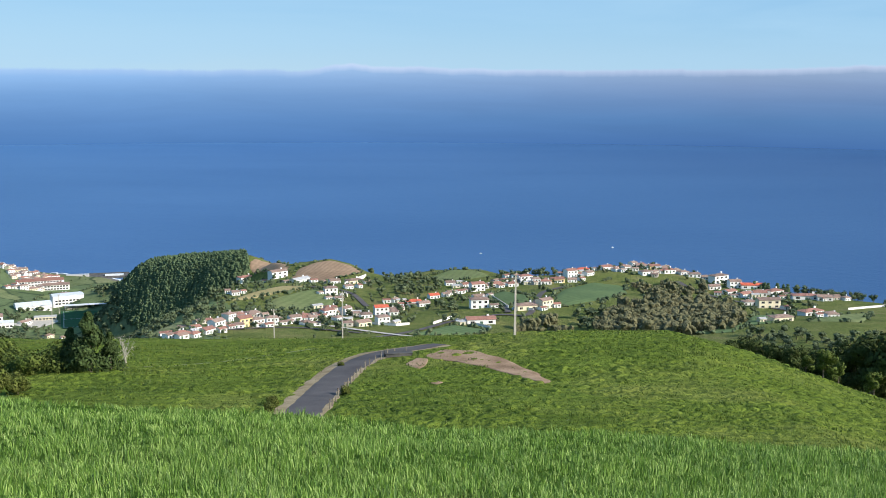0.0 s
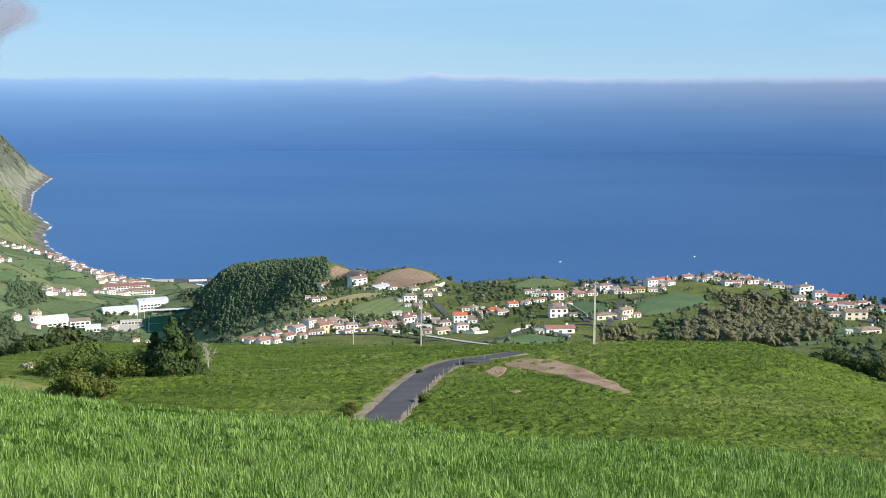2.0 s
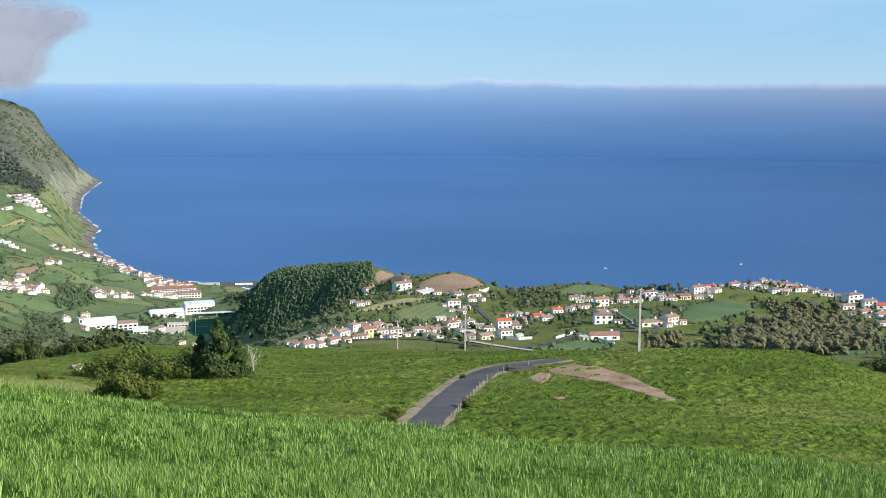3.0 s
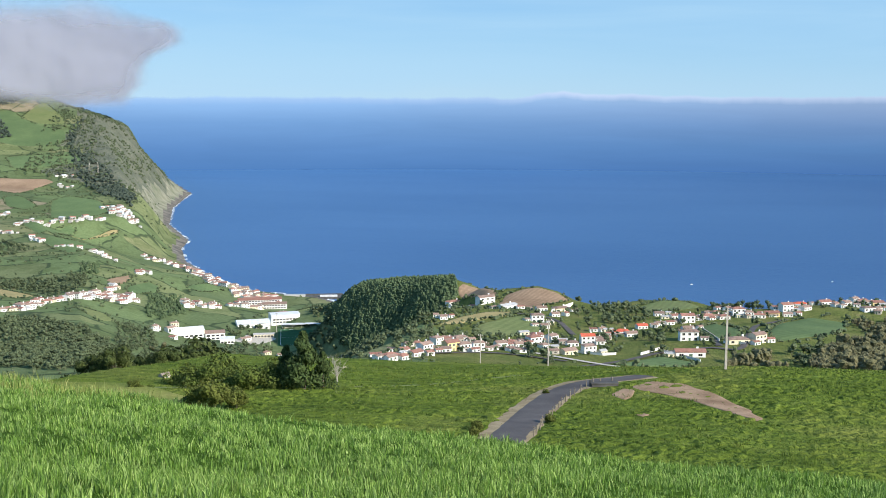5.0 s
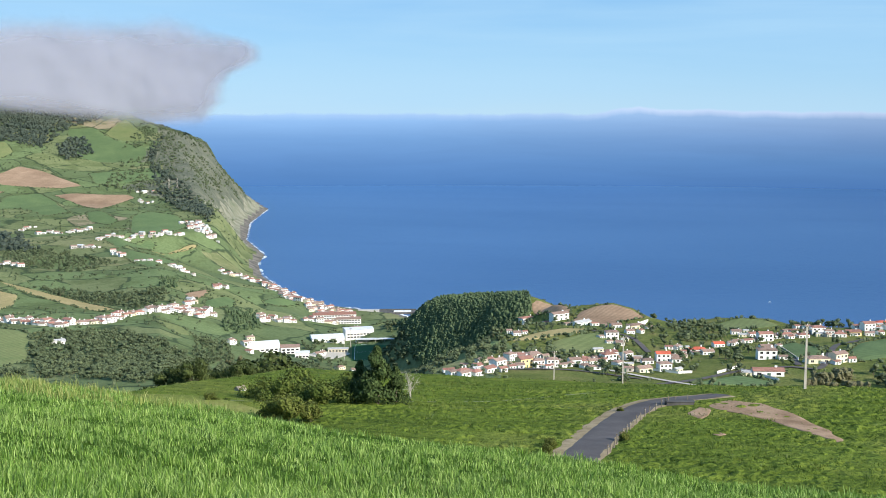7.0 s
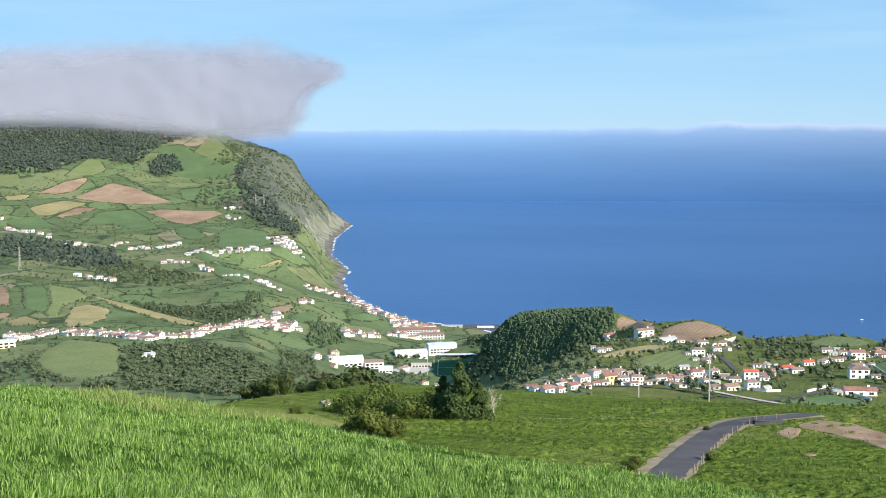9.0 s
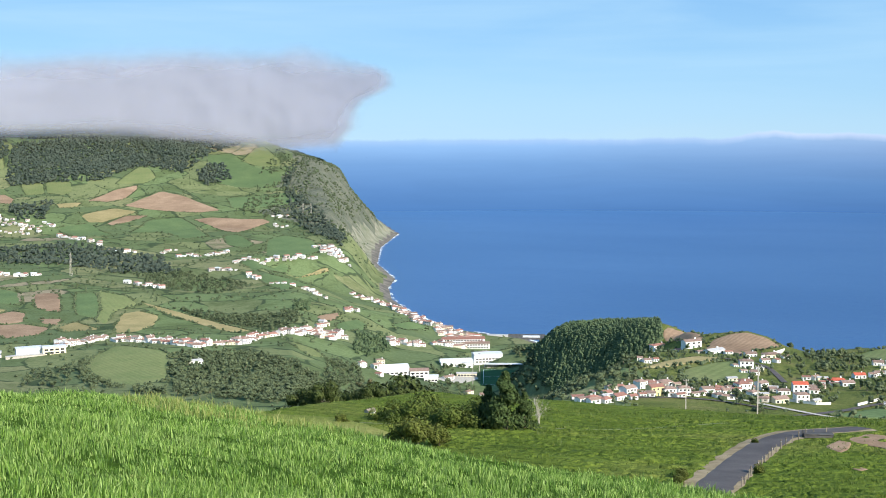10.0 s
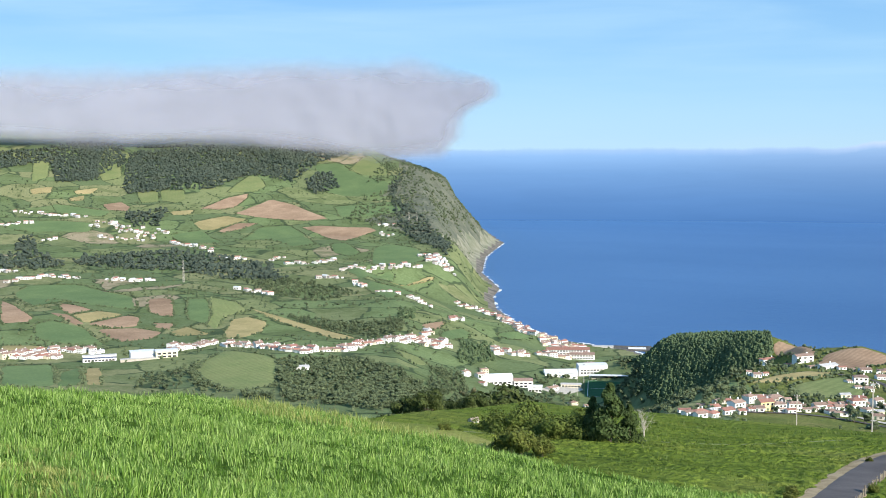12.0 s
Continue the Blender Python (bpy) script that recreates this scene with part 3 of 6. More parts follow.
VILLAGE += [(143, 1004, 10.9, 'r', 1), (150, 990, 5.9, 'n', 1), (160, 1000, 7.9, 'n', 1), (170, 1022, 7.1, 'n', 2), (176, 1021, 9.1, 'r', 1), (174, 980, 10.7, 'n', 1), (180, 1008, 8.0, 'n', 1), (186, 1006, 10.0, 'Y', 1), (182, 983, 6.8, 'n', 1), (196, 1009, 9.0, 'n', 1), (195, 989, 11.8, 'r', 1), (202, 994, 7.9, 'n', 1), (208, 988, 8.9, 'n', 1), (216, 980, 10.8, 'n', 1), (232, 960, 16.4, 'n', 2), (222, 933, 10.3, 'n', 1), (240, 938, 10.4, 'n', 2), (229, 909, 10.1, 'r', 1)]
VILLAGE += [(253, 934, 17.9, 'R', 1), (263, 904, 13.8, 'r', 1), (250, 898, 10.9, 'r', 1), (237, 893, 10.8, 'r', 1), (237, 828, 16.8, 'y', 2), (227, 843, 10.2, 'n', 1), (280, 877, 21.6, 'r', 1), (292, 870, 11.6, 'n', 1), (249, 768, 17.3, 'r', 1), (252, 735, 8.3, 'n', 1), (214, 718, 14.6, 'y', 1), (271, 883, 4.5, 'n', 1), (309, 872, 4.5, 'n', 1)]

# ---- rows of houses along the lanes: name, corners of the lane, how many, how deep the row is ----
LANES = []
LANES.append(('school road', [(-1011, 951), (-984, 972), (-960, 991)], 11, 12))
LANES.append(('school road', [(-868, 1072), (-845, 1071), (-838, 1105)], 6, 10))
LANES.append(('stadium road', [(-532, 1172), (-531, 1252), (-497, 1247)], 9, 22))
LANES.append(('stadium road', [(-600, 1395), (-589, 1418)], 3, 10))
LANES.append(('stadium road', [(-576, 1415), (-564, 1425)], 3, 10))
LANES.append(('stadium road', [(-468, 1244), (-464, 1272)], 2, 8))
LANES.append(('stadium road', [(-486, 1442), (-481, 1449)], 2, 8))
LANES.append(('stadium road', [(-416, 1176), (-355, 1184)], 3, 8))
LANES.append(('upper village', [(-2186, 2101), (-2125, 2114), (-1983, 2135)], 22, 14))
LANES.append(('upper village', [(-2081, 1965), (-2045, 2034)], 12, 14))
LANES.append(('upper village', [(-1934, 2110), (-1883, 2120), (-1810, 2114), (-1733, 2120)], 34, 34))
LANES.append(('upper village', [(-1846, 2031), (-1747, 2077)], 10, 12))
LANES.append(('upper village', [(-1912, 1924), (-1895, 1950)], 4, 10))
LANES.append(('upper village', [(-1659, 2058), (-1517, 1955), (-1434, 1920)], 18, 14))
LANES.append(('upper village', [(-1370, 1853), (-1358, 1902)], 9, 14))
LANES.append(('upper village', [(-1315, 1918), (-1319, 1985)], 6, 12))
LANES.append(('upper village', [(-1258, 1912), (-1207, 1925), (-1185, 1985)], 18, 16))
LANES.append(('upper village', [(-1057, 1771), (-1052, 1864), (-979, 1940)], 26, 10))
LANES.append(('upper village', [(-1065, 1707), (-1014, 1716)], 7, 10))
LANES.append(('cliff village', [(-1038, 2082), (-978, 2012), (-950, 1992)], 36, 26))
LANES.append(('upper village', [(-1345, 2441), (-1311, 2463)], 4, 6))
LANES.append(('upper village', [(-1314, 2384), (-1272, 2389)], 4, 8))
LANES.append(('upper village', [(-899, 1620), (-877, 1626)], 4, 6))
LANES.append(('upper village', [(-869, 1631), (-856, 1676), (-814, 1623)], 12, 14))
LANES.append(('upper village', [(-985, 1686), (-937, 1660)], 4, 8))
LANES.append(('upper village', [(-1106, 1532), (-1032, 1520)], 9, 10))
LANES.append(('valley road', [(-1372, 1526), (-1289, 1545)], 11, 10))
LANES.append(('valley road', [(-1601, 1508), (-1563, 1510)], 5, 8))
LANES.append(('valley road', [(-1499, 1423), (-1470, 1457), (-1481, 1495)], 9, 10))
LANES.append(('valley road', [(-1468, 1488), (-1411, 1501)], 7, 8))
LANES.append(('village street', [(-1018, 954), (-997, 984), (-984, 1006)], 20, 10))
LANES.append(('village street', [(-986, 1018), (-937, 1030)], 9, 10))
LANES.append(('village street', [(-872, 1071), (-844, 1068)], 6, 8))
LANES.append(('village street', [(-857, 1100), (-839, 1115)], 6, 8))
LANES.append(('village street', [(-822, 1109), (-789, 1113), (-738, 1107), (-690, 1086)], 34, 9))
LANES.append(('village street', [(-704, 1109), (-680, 1137), (-691, 1208), (-661, 1239), (-651, 1312)], 46, 11))
LANES.append(('village street', [(-659, 1273), (-636, 1281), (-632, 1322)], 12, 12))
LANES.append(('village street', [(-637, 986), (-630, 991)], 2, 5))
LANES.append(('village street', [(-670, 1327), (-672, 1363)], 4, 7))
LANES.append(('harbour street', [(-875, 1868), (-840, 1876), (-789, 1860), (-708, 1764), (-604, 1596)], 62, 12))
LANES.append(('harbour street', [(-604, 1596), (-569, 1595), (-540, 1588)], 30, 18))
LANES.append(('harbour street', [(-545, 1449), (-536, 1528), (-520, 1567)], 18, 16))
LANES.append(('harbour street', [(-706, 1479), (-705, 1525)], 3, 6))
LANES.append(('harbour street', [(-597, 1379), (-591, 1412)], 3, 6))
LANES.append(('harbour street', [(-580, 1414), (-561, 1429)], 4, 7))

# ---- village lanes and white boundary walls ----
VILLAGE_LANES = []
VILLAGE_LANES.append([(104, 926), (78, 867), (66, 800), (56, 748), (36, 749), (6, 727), (-15, 688), (-40, 644)])
VILLAGE_LANES.append([(32, 857), (40, 796), (44, 756)])
VILLAGE_LANES.append([(-115, 880), (-95, 894), (-71, 876), (-54, 816)])
VILLAGE_LANES.append([(-152, 631), (-127, 662), (-90, 684), (-48, 669)])
VILLAGE_LANES.append([(198, 958), (217, 879), (247, 804), (269, 755)])
WALLS = []
WALLS.append((-29, 708, -21, 714, 1.5))
WALLS.append((-46, 715, -29, 708, 1.5))
WALLS.append((-6, 717, 6, 743, 1.5))
WALLS.append((6, 736, 30, 702, 1.5))
WALLS.append((-82, 950, -71, 1053, 1.5))
WALLS.append((47, 769, 61, 763, 1.5))
WALLS.append((290, 812, 326, 835, 1.5))
WALLS.append((208, 718, 222, 717, 1.5))
WALLS.append((36, 850, 45, 776, 1.5))
WALLS.append((233, 909, 237, 873, 1.5))
WALLS.append((-41, 793, -30, 805, 1.5))

# ---- woods: kind of tree, outline, how many ----
WOODS = []
WOODS.append((CONIFER, [(-193, 1135), (-200, 1126), (-214, 1125), (-244, 1132), (-276, 1144), (-311, 1157), (-337, 1189), (-393, 1368), (-424, 1439), (-363, 1404), (-277, 1301), (-222, 1236), (-208, 1186)], 8000))
WOODS.append((BROAD, [(-685, 1016), (-660, 1056), (-610, 1067), (-496, 999), (-482, 1009), (-430, 866), (-458, 800), (-560, 838)], 520))
WOODS.append((BROAD, [(-747, 991), (-658, 891), (-604, 833), (-662, 852), (-737, 931)], 50))
WOODS.append((BROAD, [(-1508, 1878), (-1264, 1863), (-1099, 1653), (-1063, 1565), (-1362, 1679), (-1590, 1663), (-1644, 1767)], 420))
WOODS.append((BROAD, [(-1174, 1677), (-1045, 1674), (-915, 1602), (-929, 1488), (-1078, 1539)], 200))
WOODS.append((BROAD, [(-1817, 1712), (-1808, 1795), (-1590, 1663), (-1546, 1533), (-1641, 1546)], 110))
WOODS.append((BROAD, [(-1960, 1897), (-1948, 1936), (-1800, 1795), (-1852, 1784)], 40))
WOODS.append((CONIFER, [(-635, 1364), (-617, 1434), (-572, 1348), (-568, 1252), (-586, 1254)], 120))
WOODS.append((CONIFER, [(-768, 1450), (-756, 1479), (-720, 1408), (-727, 1372)], 50))
WOODS.append((BROAD, [(-900, 1353), (-762, 1334), (-714, 1372), (-668, 1253), (-721, 1262), (-816, 1305)], 160))
WOODS.append((BROAD, [(-1941, 2227), (-1868, 2310), (-1790, 2170), (-1837, 2126)], 70))
WOODS.append((BROAD, [(-2442, 2501), (-2382, 2618), (-2217, 2446), (-2269, 2341)], 260))
WOODS.append((BROAD, [(-2627, 2491), (-2556, 2620), (-2545, 2877), (-2354, 2600), (-2480, 2474), (-2482, 2351)], 500))
WOODS.append((BROAD, [(-2108, 2410), (-2280, 2634), (-2359, 2740), (-2112, 2940), (-1915, 3015), (-1797, 2769), (-1910, 2738), (-1974, 2562), (-2075, 2405)], 1100))
WOODS.append((BROAD, [(-2404, 2793), (-1801, 3163), (-1832, 2945), (-2082, 2927)], 450))
WOODS.append((BROAD, [(-1753, 2758), (-1718, 2853), (-1637, 2747), (-1666, 2662)], 70))
WOODS.append((BROAD, [(-1517, 2819), (-1563, 3010), (-1458, 2741), (-1237, 2498), (-1056, 2240), (-993, 2081), (-1166, 2298), (-1329, 2498)], 240))
WOODS.append((CONIFER, [(-1555, 2924), (-1650, 3033), (-1647, 3070)], 10))
WOODS.append((BROAD, [(-73, 933), (-66, 1028), (-41, 874), (-51, 831)], 16))
WOODS.append((BROAD, [(-53, 1023), (-12, 1045), (8, 974), (-6, 892), (-36, 876)], 70))
WOODS.append((BROAD, [(48, 1013), (97, 996), (97, 974), (51, 976)], 30))
WOODS.append((BROAD, [(311, 900), (337, 865), (303, 876)], 12))
WOODS.append((CONIFER, [(258, 943), (285, 931), (281, 918), (254, 930)], 14))
WOODS.append((BROAD, [(283, 927), (320, 901), (311, 876), (281, 903)], 30))
WOODS.append((BROAD, [(-171, 756), (-132, 773), (-110, 782), (-132, 732)], 24))
WOODS.append((BROAD, [(-321, 1185), (-192, 815), (-158, 656), (-318, 1171)], 18))
WOODS.append((BROAD, [(-127, 787), (-155, 812), (-156, 863), (-126, 894), (-129, 856)], 16))
WOODS.append((BROAD, [(6, 776), (18, 780), (19, 743), (6, 741)], 6))
WOODS.append((SCRUB, [(102, 736), (132, 786), (169, 816), (207, 806), (182, 690), (143, 671), (94, 682)], 380))
WOODS.append((SCRUB, [(157, 939), (189, 964), (215, 948), (202, 874), (138, 800)], 34))
WOODS.append((SCRUB, [(49, 715), (76, 733), (74, 685), (47, 681)], 18))
WOODS.append((BROAD, [(88, 777), (119, 805), (99, 691), (81, 686)], 22))
WOODS.append((BROAD, [(169, 666), (180, 658), (212, 610), (243, 619), (212, 539), (184, 550), (163, 586)], 46))
WOODS.append((BROAD, [(-92, 698), (-66, 719), (-53, 652), (-85, 645)], 14))
WOODS.append((BROAD, [(-446, 1449), (-441, 1485), (-338, 1199), (-343, 1188)], 30))
WOODS.append((BROAD, [(-55, 770), (7, 836), (49, 844), (68, 777), (6, 723), (-30, 710)], 40))
WOODS.append((BROAD, [(-183, 758), (-107, 755), (-73, 797), (-66, 719), (-125, 651)], 40))
WOODS.append((BROAD, [(150, 959), (214, 966), (212, 937), (154, 925)], 16))
WOODS.append((BROAD, [(212, 896), (275, 816), (240, 712), (198, 803)], 22))
WOODS.append((BROAD, [(-156, 863), (-82, 902), (-74, 861), (-128, 851)], 18))
WOODS.append((BROAD, [(-492, 1060), (-487, 1173), (-444, 1242), (-414, 1212), (-392, 1095), (-421, 1011), (-434, 934)], 150))
WOODS.append((BROAD, [(-561, 1133), (-542, 1170), (-491, 1084), (-435, 914), (-432, 869)], 90))
WOODS.append((BROAD, [(-508, 1309), (-486, 1363), (-457, 1328), (-467, 1270), (-492, 1265)], 14))
WOODS.append((BROAD, [(-344, 1191), (-319, 1188), (-184, 758), (-159, 640), (-333, 1171)], 36))
WOODS.append((BROAD, [(-2345, 2742), (-2180, 2930), (-2019, 2955), (-1833, 2972), (-1772, 2714), (-1936, 2752), (-1902, 2539), (-2087, 2413), (-2242, 2596)], 1100))
WOODS.append((BROAD, [(-2466, 2667), (-2417, 2777), (-2265, 2611), (-2257, 2501), (-2235, 2413)], 200))
WOODS.append((BROAD, [(-1767, 2832), (-1734, 2870), (-1671, 2735), (-1699, 2680)], 60))
WOODS.append((SCRUB, [(-484, 1052), (-494, 1197), (-439, 1094), (-432, 952)], 24))
WOODS.append((BROAD, [(-368, 1175), (-335, 1185), (-343, 1250), (-362, 1262), (-388, 1210)], 55))
WOODS.append((BROAD, [(-248, 1141), (-198, 1132), (-148, 883), (-154, 808), (-155, 719), (-306, 1150), (-314, 1161), (-275, 1143)], 110))
WOODS.append((BROAD, [(-586, 856), (-552, 921), (-513, 1004), (-482, 978), (-445, 881), (-433, 799), (-483, 806), (-560, 818)], 190))
WOODS.append((BROAD, [(-772, 895), (-738, 942), (-637, 879), (-615, 857), (-716, 830)], 60))
WOODS.append((BROAD, [(-599, 834), (-560, 818), (-483, 806), (-445, 881), (-426, 853), (-413, 762), (-463, 772), (-527, 792), (-581, 809)], 160))

# ---- tools for making things ----
rng = np.random.default_rng(7)


def part(name, bm, material, parent=None, label="", smooth=False):
    """Links a bmesh as one mesh object under a thing or a part."""
    me = bpy.data.meshes.new(name)
    bm.to_mesh(me)
    bm.free()
    for m in (material if isinstance(material, (list, tuple)) else [material]):
        me.materials.append(m)
    if smooth:
        me.polygons.foreach_set("use_smooth", [True] * len(me.polygons))
    ob = new(name, me)
    if parent:
        ob.parent = parent
    return tagged(ob, label)


def add_box(bm, x0, y0, z0, x1, y1, z1, taper=1.0):
    cx, cy = (x0 + x1) / 2, (y0 + y1) / 2
    low = [bm.verts.new(p) for p in ((x0, y0, z0), (x1, y0, z0), (x1, y1, z0), (x0, y1, z0))]
    up = [bm.verts.new((cx + (p[0] - cx) * taper, cy + (p[1] - cy) * taper, z1)) for p in ((x0, y0), (x1, y0), (x1, y1), (x0, y1))]
    bm.faces.new(low[::-1])
    bm.faces.new(up)
    for i in range(4):
        bm.faces.new((low[i], low[(i + 1) % 4], up[(i + 1) % 4], up[i]))
    return bm


def box(*a, **k):
    return add_box(bmesh.new(), *a, **k)


def add_tube(bm, a, b, ra, rb, sides=8):
    a, b = Vector(a), Vector(b)
    q = (b - a).to_track_quat("Z", "Y")
    rings = []
    for p, r in ((a, ra), (b, rb)):
        rings.append([bm.verts.new(p + q @ Vector((r * math.cos(i * math.tau / sides), r * math.sin(i * math.tau / sides), 0))) for i in range(sides)])
    for i in range(sides):
        j = (i + 1) % sides
        bm.faces.new((rings[0][i], rings[0][j], rings[1][j], rings[1][i]))
    bm.faces.new(rings[0][::-1])
    bm.faces.new(rings[1])
    return bm


def tube(*a, **k):
    return add_tube(bmesh.new(), *a, **k)


def level(x, y):
    return float(ground(np.array([x]), np.array([y]))[0])


def inside(px, py, poly):
    hit = np.zeros(np.shape(px), bool)
    for (ax, ay), (bx, by) in zip(poly, poly[1:] + poly[:1]):
        if ay != by:
            hit ^= ((ay > py) != (by > py)) & (px < (bx - ax) * (py - ay) / (by - ay) + ax)
    return hit


def scattered(name, proto, xyz, size, turn, mats, label, category, tall=None, smooth=False):
    """Many copies of one small proto (verts, tris, slots) joined in one mesh."""
    v, f, slot = proto
    n = len(xyz)
    c, s = np.cos(turn)[:, None], np.sin(turn)[:, None]
    size = np.asarray(size, float)[:, None]
    tall = size if tall is None else np.asarray(tall, float)[:, None]
    X = (v[None, :, 0] * c - v[None, :, 1] * s) * size + xyz[:, 0:1]
    Y = (v[None, :, 0] * s + v[None, :, 1] * c) * size + xyz[:, 1:2]
    Z = v[None, :, 2] * tall + xyz[:, 2:3]
    verts = np.stack([X, Y, Z], -1).reshape(-1, 3)
    faces = (f[None] + (np.arange(n) * len(v))[:, None, None]).reshape(-1, f.shape[1])
    ob = mesh_object(name, verts, faces, mats, np.tile(slot, n), smooth)
    return tagged(ob, label, category, kind="stuff")


def ball(r, seed, squash=1.0, jitter=0.22, sub=1):
    bm = bmesh.new()
    bmesh.ops.create_icosphere(bm, subdivisions=sub, radius=1)
    g = np.random.default_rng(seed)
    v = np.array([p.co[:] for p in bm.verts])
    f = np.array([[p.index for p in q.verts] for q in bm.faces])
    bm.free()
    v = v * (1 + jitter * g.standard_normal((len(v), 1)))
    return v * (r, r, r * squash), f


def joined(pieces):
    vs, fs, ss, k = [], [], [], 0
    for v, f, s in pieces:
        vs.append(v)
        fs.append(f + k)
        ss.append(np.full(len(f), s))
        k += len(v)
    return np.concatenate(vs), np.concatenate(fs), np.concatenate(ss)


def cone(r0, z0, z1, sides, g):
    a = np.arange(sides) * math.tau / sides + g.uniform(0, 6)
    r = r0 * g.uniform(0.65, 1.15, sides)
    v = np.stack([r * np.cos(a), r * np.sin(a), z0 + g.uniform(-0.04, 0.04, sides)], -1)
    v = np.concatenate([v, [[0, 0, z1]]])
    f = np.array([[i, (i + 1) % sides, sides] for i in range(sides)])
    return v, f


def conifer_proto(seed):
    """One metre high; slot 0 needles, slot 1 bark."""
    g = np.random.default_rng(seed)
    pieces = []
    for i in range(3):
        v, f = ball(0.34 - 0.075 * i, seed * 13 + i, 0.95, 0.16)
        pieces.append((v + (g.uniform(-0.06, 0.06), g.uniform(-0.06, 0.06), 0.28 + 0.27 * i), f, 0))
    pieces.append((*cone(0.03, 0.0, 0.5, 4, g), 1))
    return joined(pieces)


def broad_proto(seed, lumps=6):
    g = np.random.default_rng(seed)
    pieces = [(*cone(0.05, 0.0, 0.6, 4, g), 1)]
    for i in range(lumps):
        v, f = ball(g.uniform(0.17, 0.3) * (6 / lumps) ** 0.4, seed * 31 + i, 0.8, 0.2)
        a, r = g.uniform(0, 6.3), g.uniform(0.05, 0.3)
        pieces.append((v + (r * math.cos(a), r * math.sin(a), g.uniform(0.3, 0.8)), f, 0))
    return joined(pieces)


def flecks(centres, radii, count, size, g):
    """Small loose triangles round the lumps of a crown."""
    k = g.integers(0, len(centres), count)
    u = g.standard_normal((count, 3))
    u /= np.linalg.norm(u, axis=1)[:, None]
    p = np.array(centres)[k] + u * (np.array(radii)[k] * g.uniform(0.8, 1.15, count))[:, None]
    a = g.standard_normal((count, 3))
    a /= np.linalg.norm(a, axis=1)[:, None]
    b = np.cross(a, u) + 0.3 * u
    s = size * g.uniform(0.6, 1.4, (count, 1))
    v = np.stack([p - a * s, p + a * s, p + b * s * 1.4], 1).reshape(-1, 3)
    return v, np.arange(count * 3).reshape(-1, 3)


def leafy_proto(seed, lumps=5, count=95):
    """A broad crown of ragged leaf flecks over a dense core."""
    g = np.random.default_rng(seed)
    pieces, cs, rs = [(*cone(0.05, 0.0, 0.6, 4, g), 1)], [], []
    for i in range(lumps):
        r, a, q = g.uniform(0.19, 0.3), g.uniform(0, 6.3), g.uniform(0.05, 0.28)
        c = (q * math.cos(a), q * math.sin(a), g.uniform(0.28, 0.8))
        v, f = ball(r * 0.82, seed * 31 + i, 0.85, 0.15)
        pieces.append((v + c, f, 0))
        cs.append(c)
        rs.append(r)
    pieces.append((*flecks(cs, rs, count, 0.065, g), 0))
    return joined(pieces)


def twig_proto(seed):
    """A bare thicket: thin upright rods in a haze of fine twigs."""
    g = np.random.default_rng(seed)
    pieces, cs, rs = [], [], []
    for i in range(10):
        a, r = g.uniform(0, 6.3), g.uniform(0, 0.3)
        v, f = cone(0.014, 0, g.uniform(0.5, 0.85), 3, g)
        v[-1, :2] += g.uniform(-0.3, 0.3, 2)
        pieces.append((v + (r * math.cos(a), r * math.sin(a), 0), f, 1))
        cs.append((v[-1, 0] + r * math.cos(a), v[-1, 1] + r * math.sin(a), g.uniform(0.3, 0.72)))
        rs.append(g.uniform(0.14, 0.26))
    for k in (0, 3, 6):
        v, f = ball(0.24, seed * 7 + k, 1.1, 0.2)
        pieces.append((v + cs[k], f, 0))
    pieces.append((*flecks(cs, rs, 300, 0.022, g), 0))
    return joined(pieces)


def foliage(name, a, b, scale=1.2, vary=0.6):
    m = Nodes(name, 0.8, 0.1)
    c = m.ramp(m.noise(scale, 4.0, 0.6), [(0.3, a), (0.7, b)])
    c = m.mix(vary, c, m.ramp(m.random(True), [(0.0, (0.2, 0.22, 0.2)), (1.0, (0.78, 0.76, 0.7))]), "OVERLAY")
    m.bump(m.noise(scale * 4, 3.0), 0.6, 0.4 / scale)
    return m.done(c)


NEEDLES = foliage("conifer_needles", (0.058, 0.09, 0.047), (0.094, 0.132, 0.066), 0.05, 0.2)
LEAVES = foliage("tree_leaves", (0.033, 0.052, 0.016), (0.078, 0.098, 0.03), 0.5)
FAR_LEAVES = foliage("woodland_leaves", (0.06, 0.083, 0.046), (0.11, 0.136, 0.072), 0.06, 0.4)
TWIGS = foliage("dry_twigs", (0.098, 0.1, 0.05), (0.135, 0.126, 0.068), 0.06, 0.06)
BARK = two_tone("bark", (0.09, 0.07, 0.05), (0.2, 0.17, 0.13), 2.0, 0.9, 0.1, 12, 0.6, 0.03)

# ---- field surfaces ----


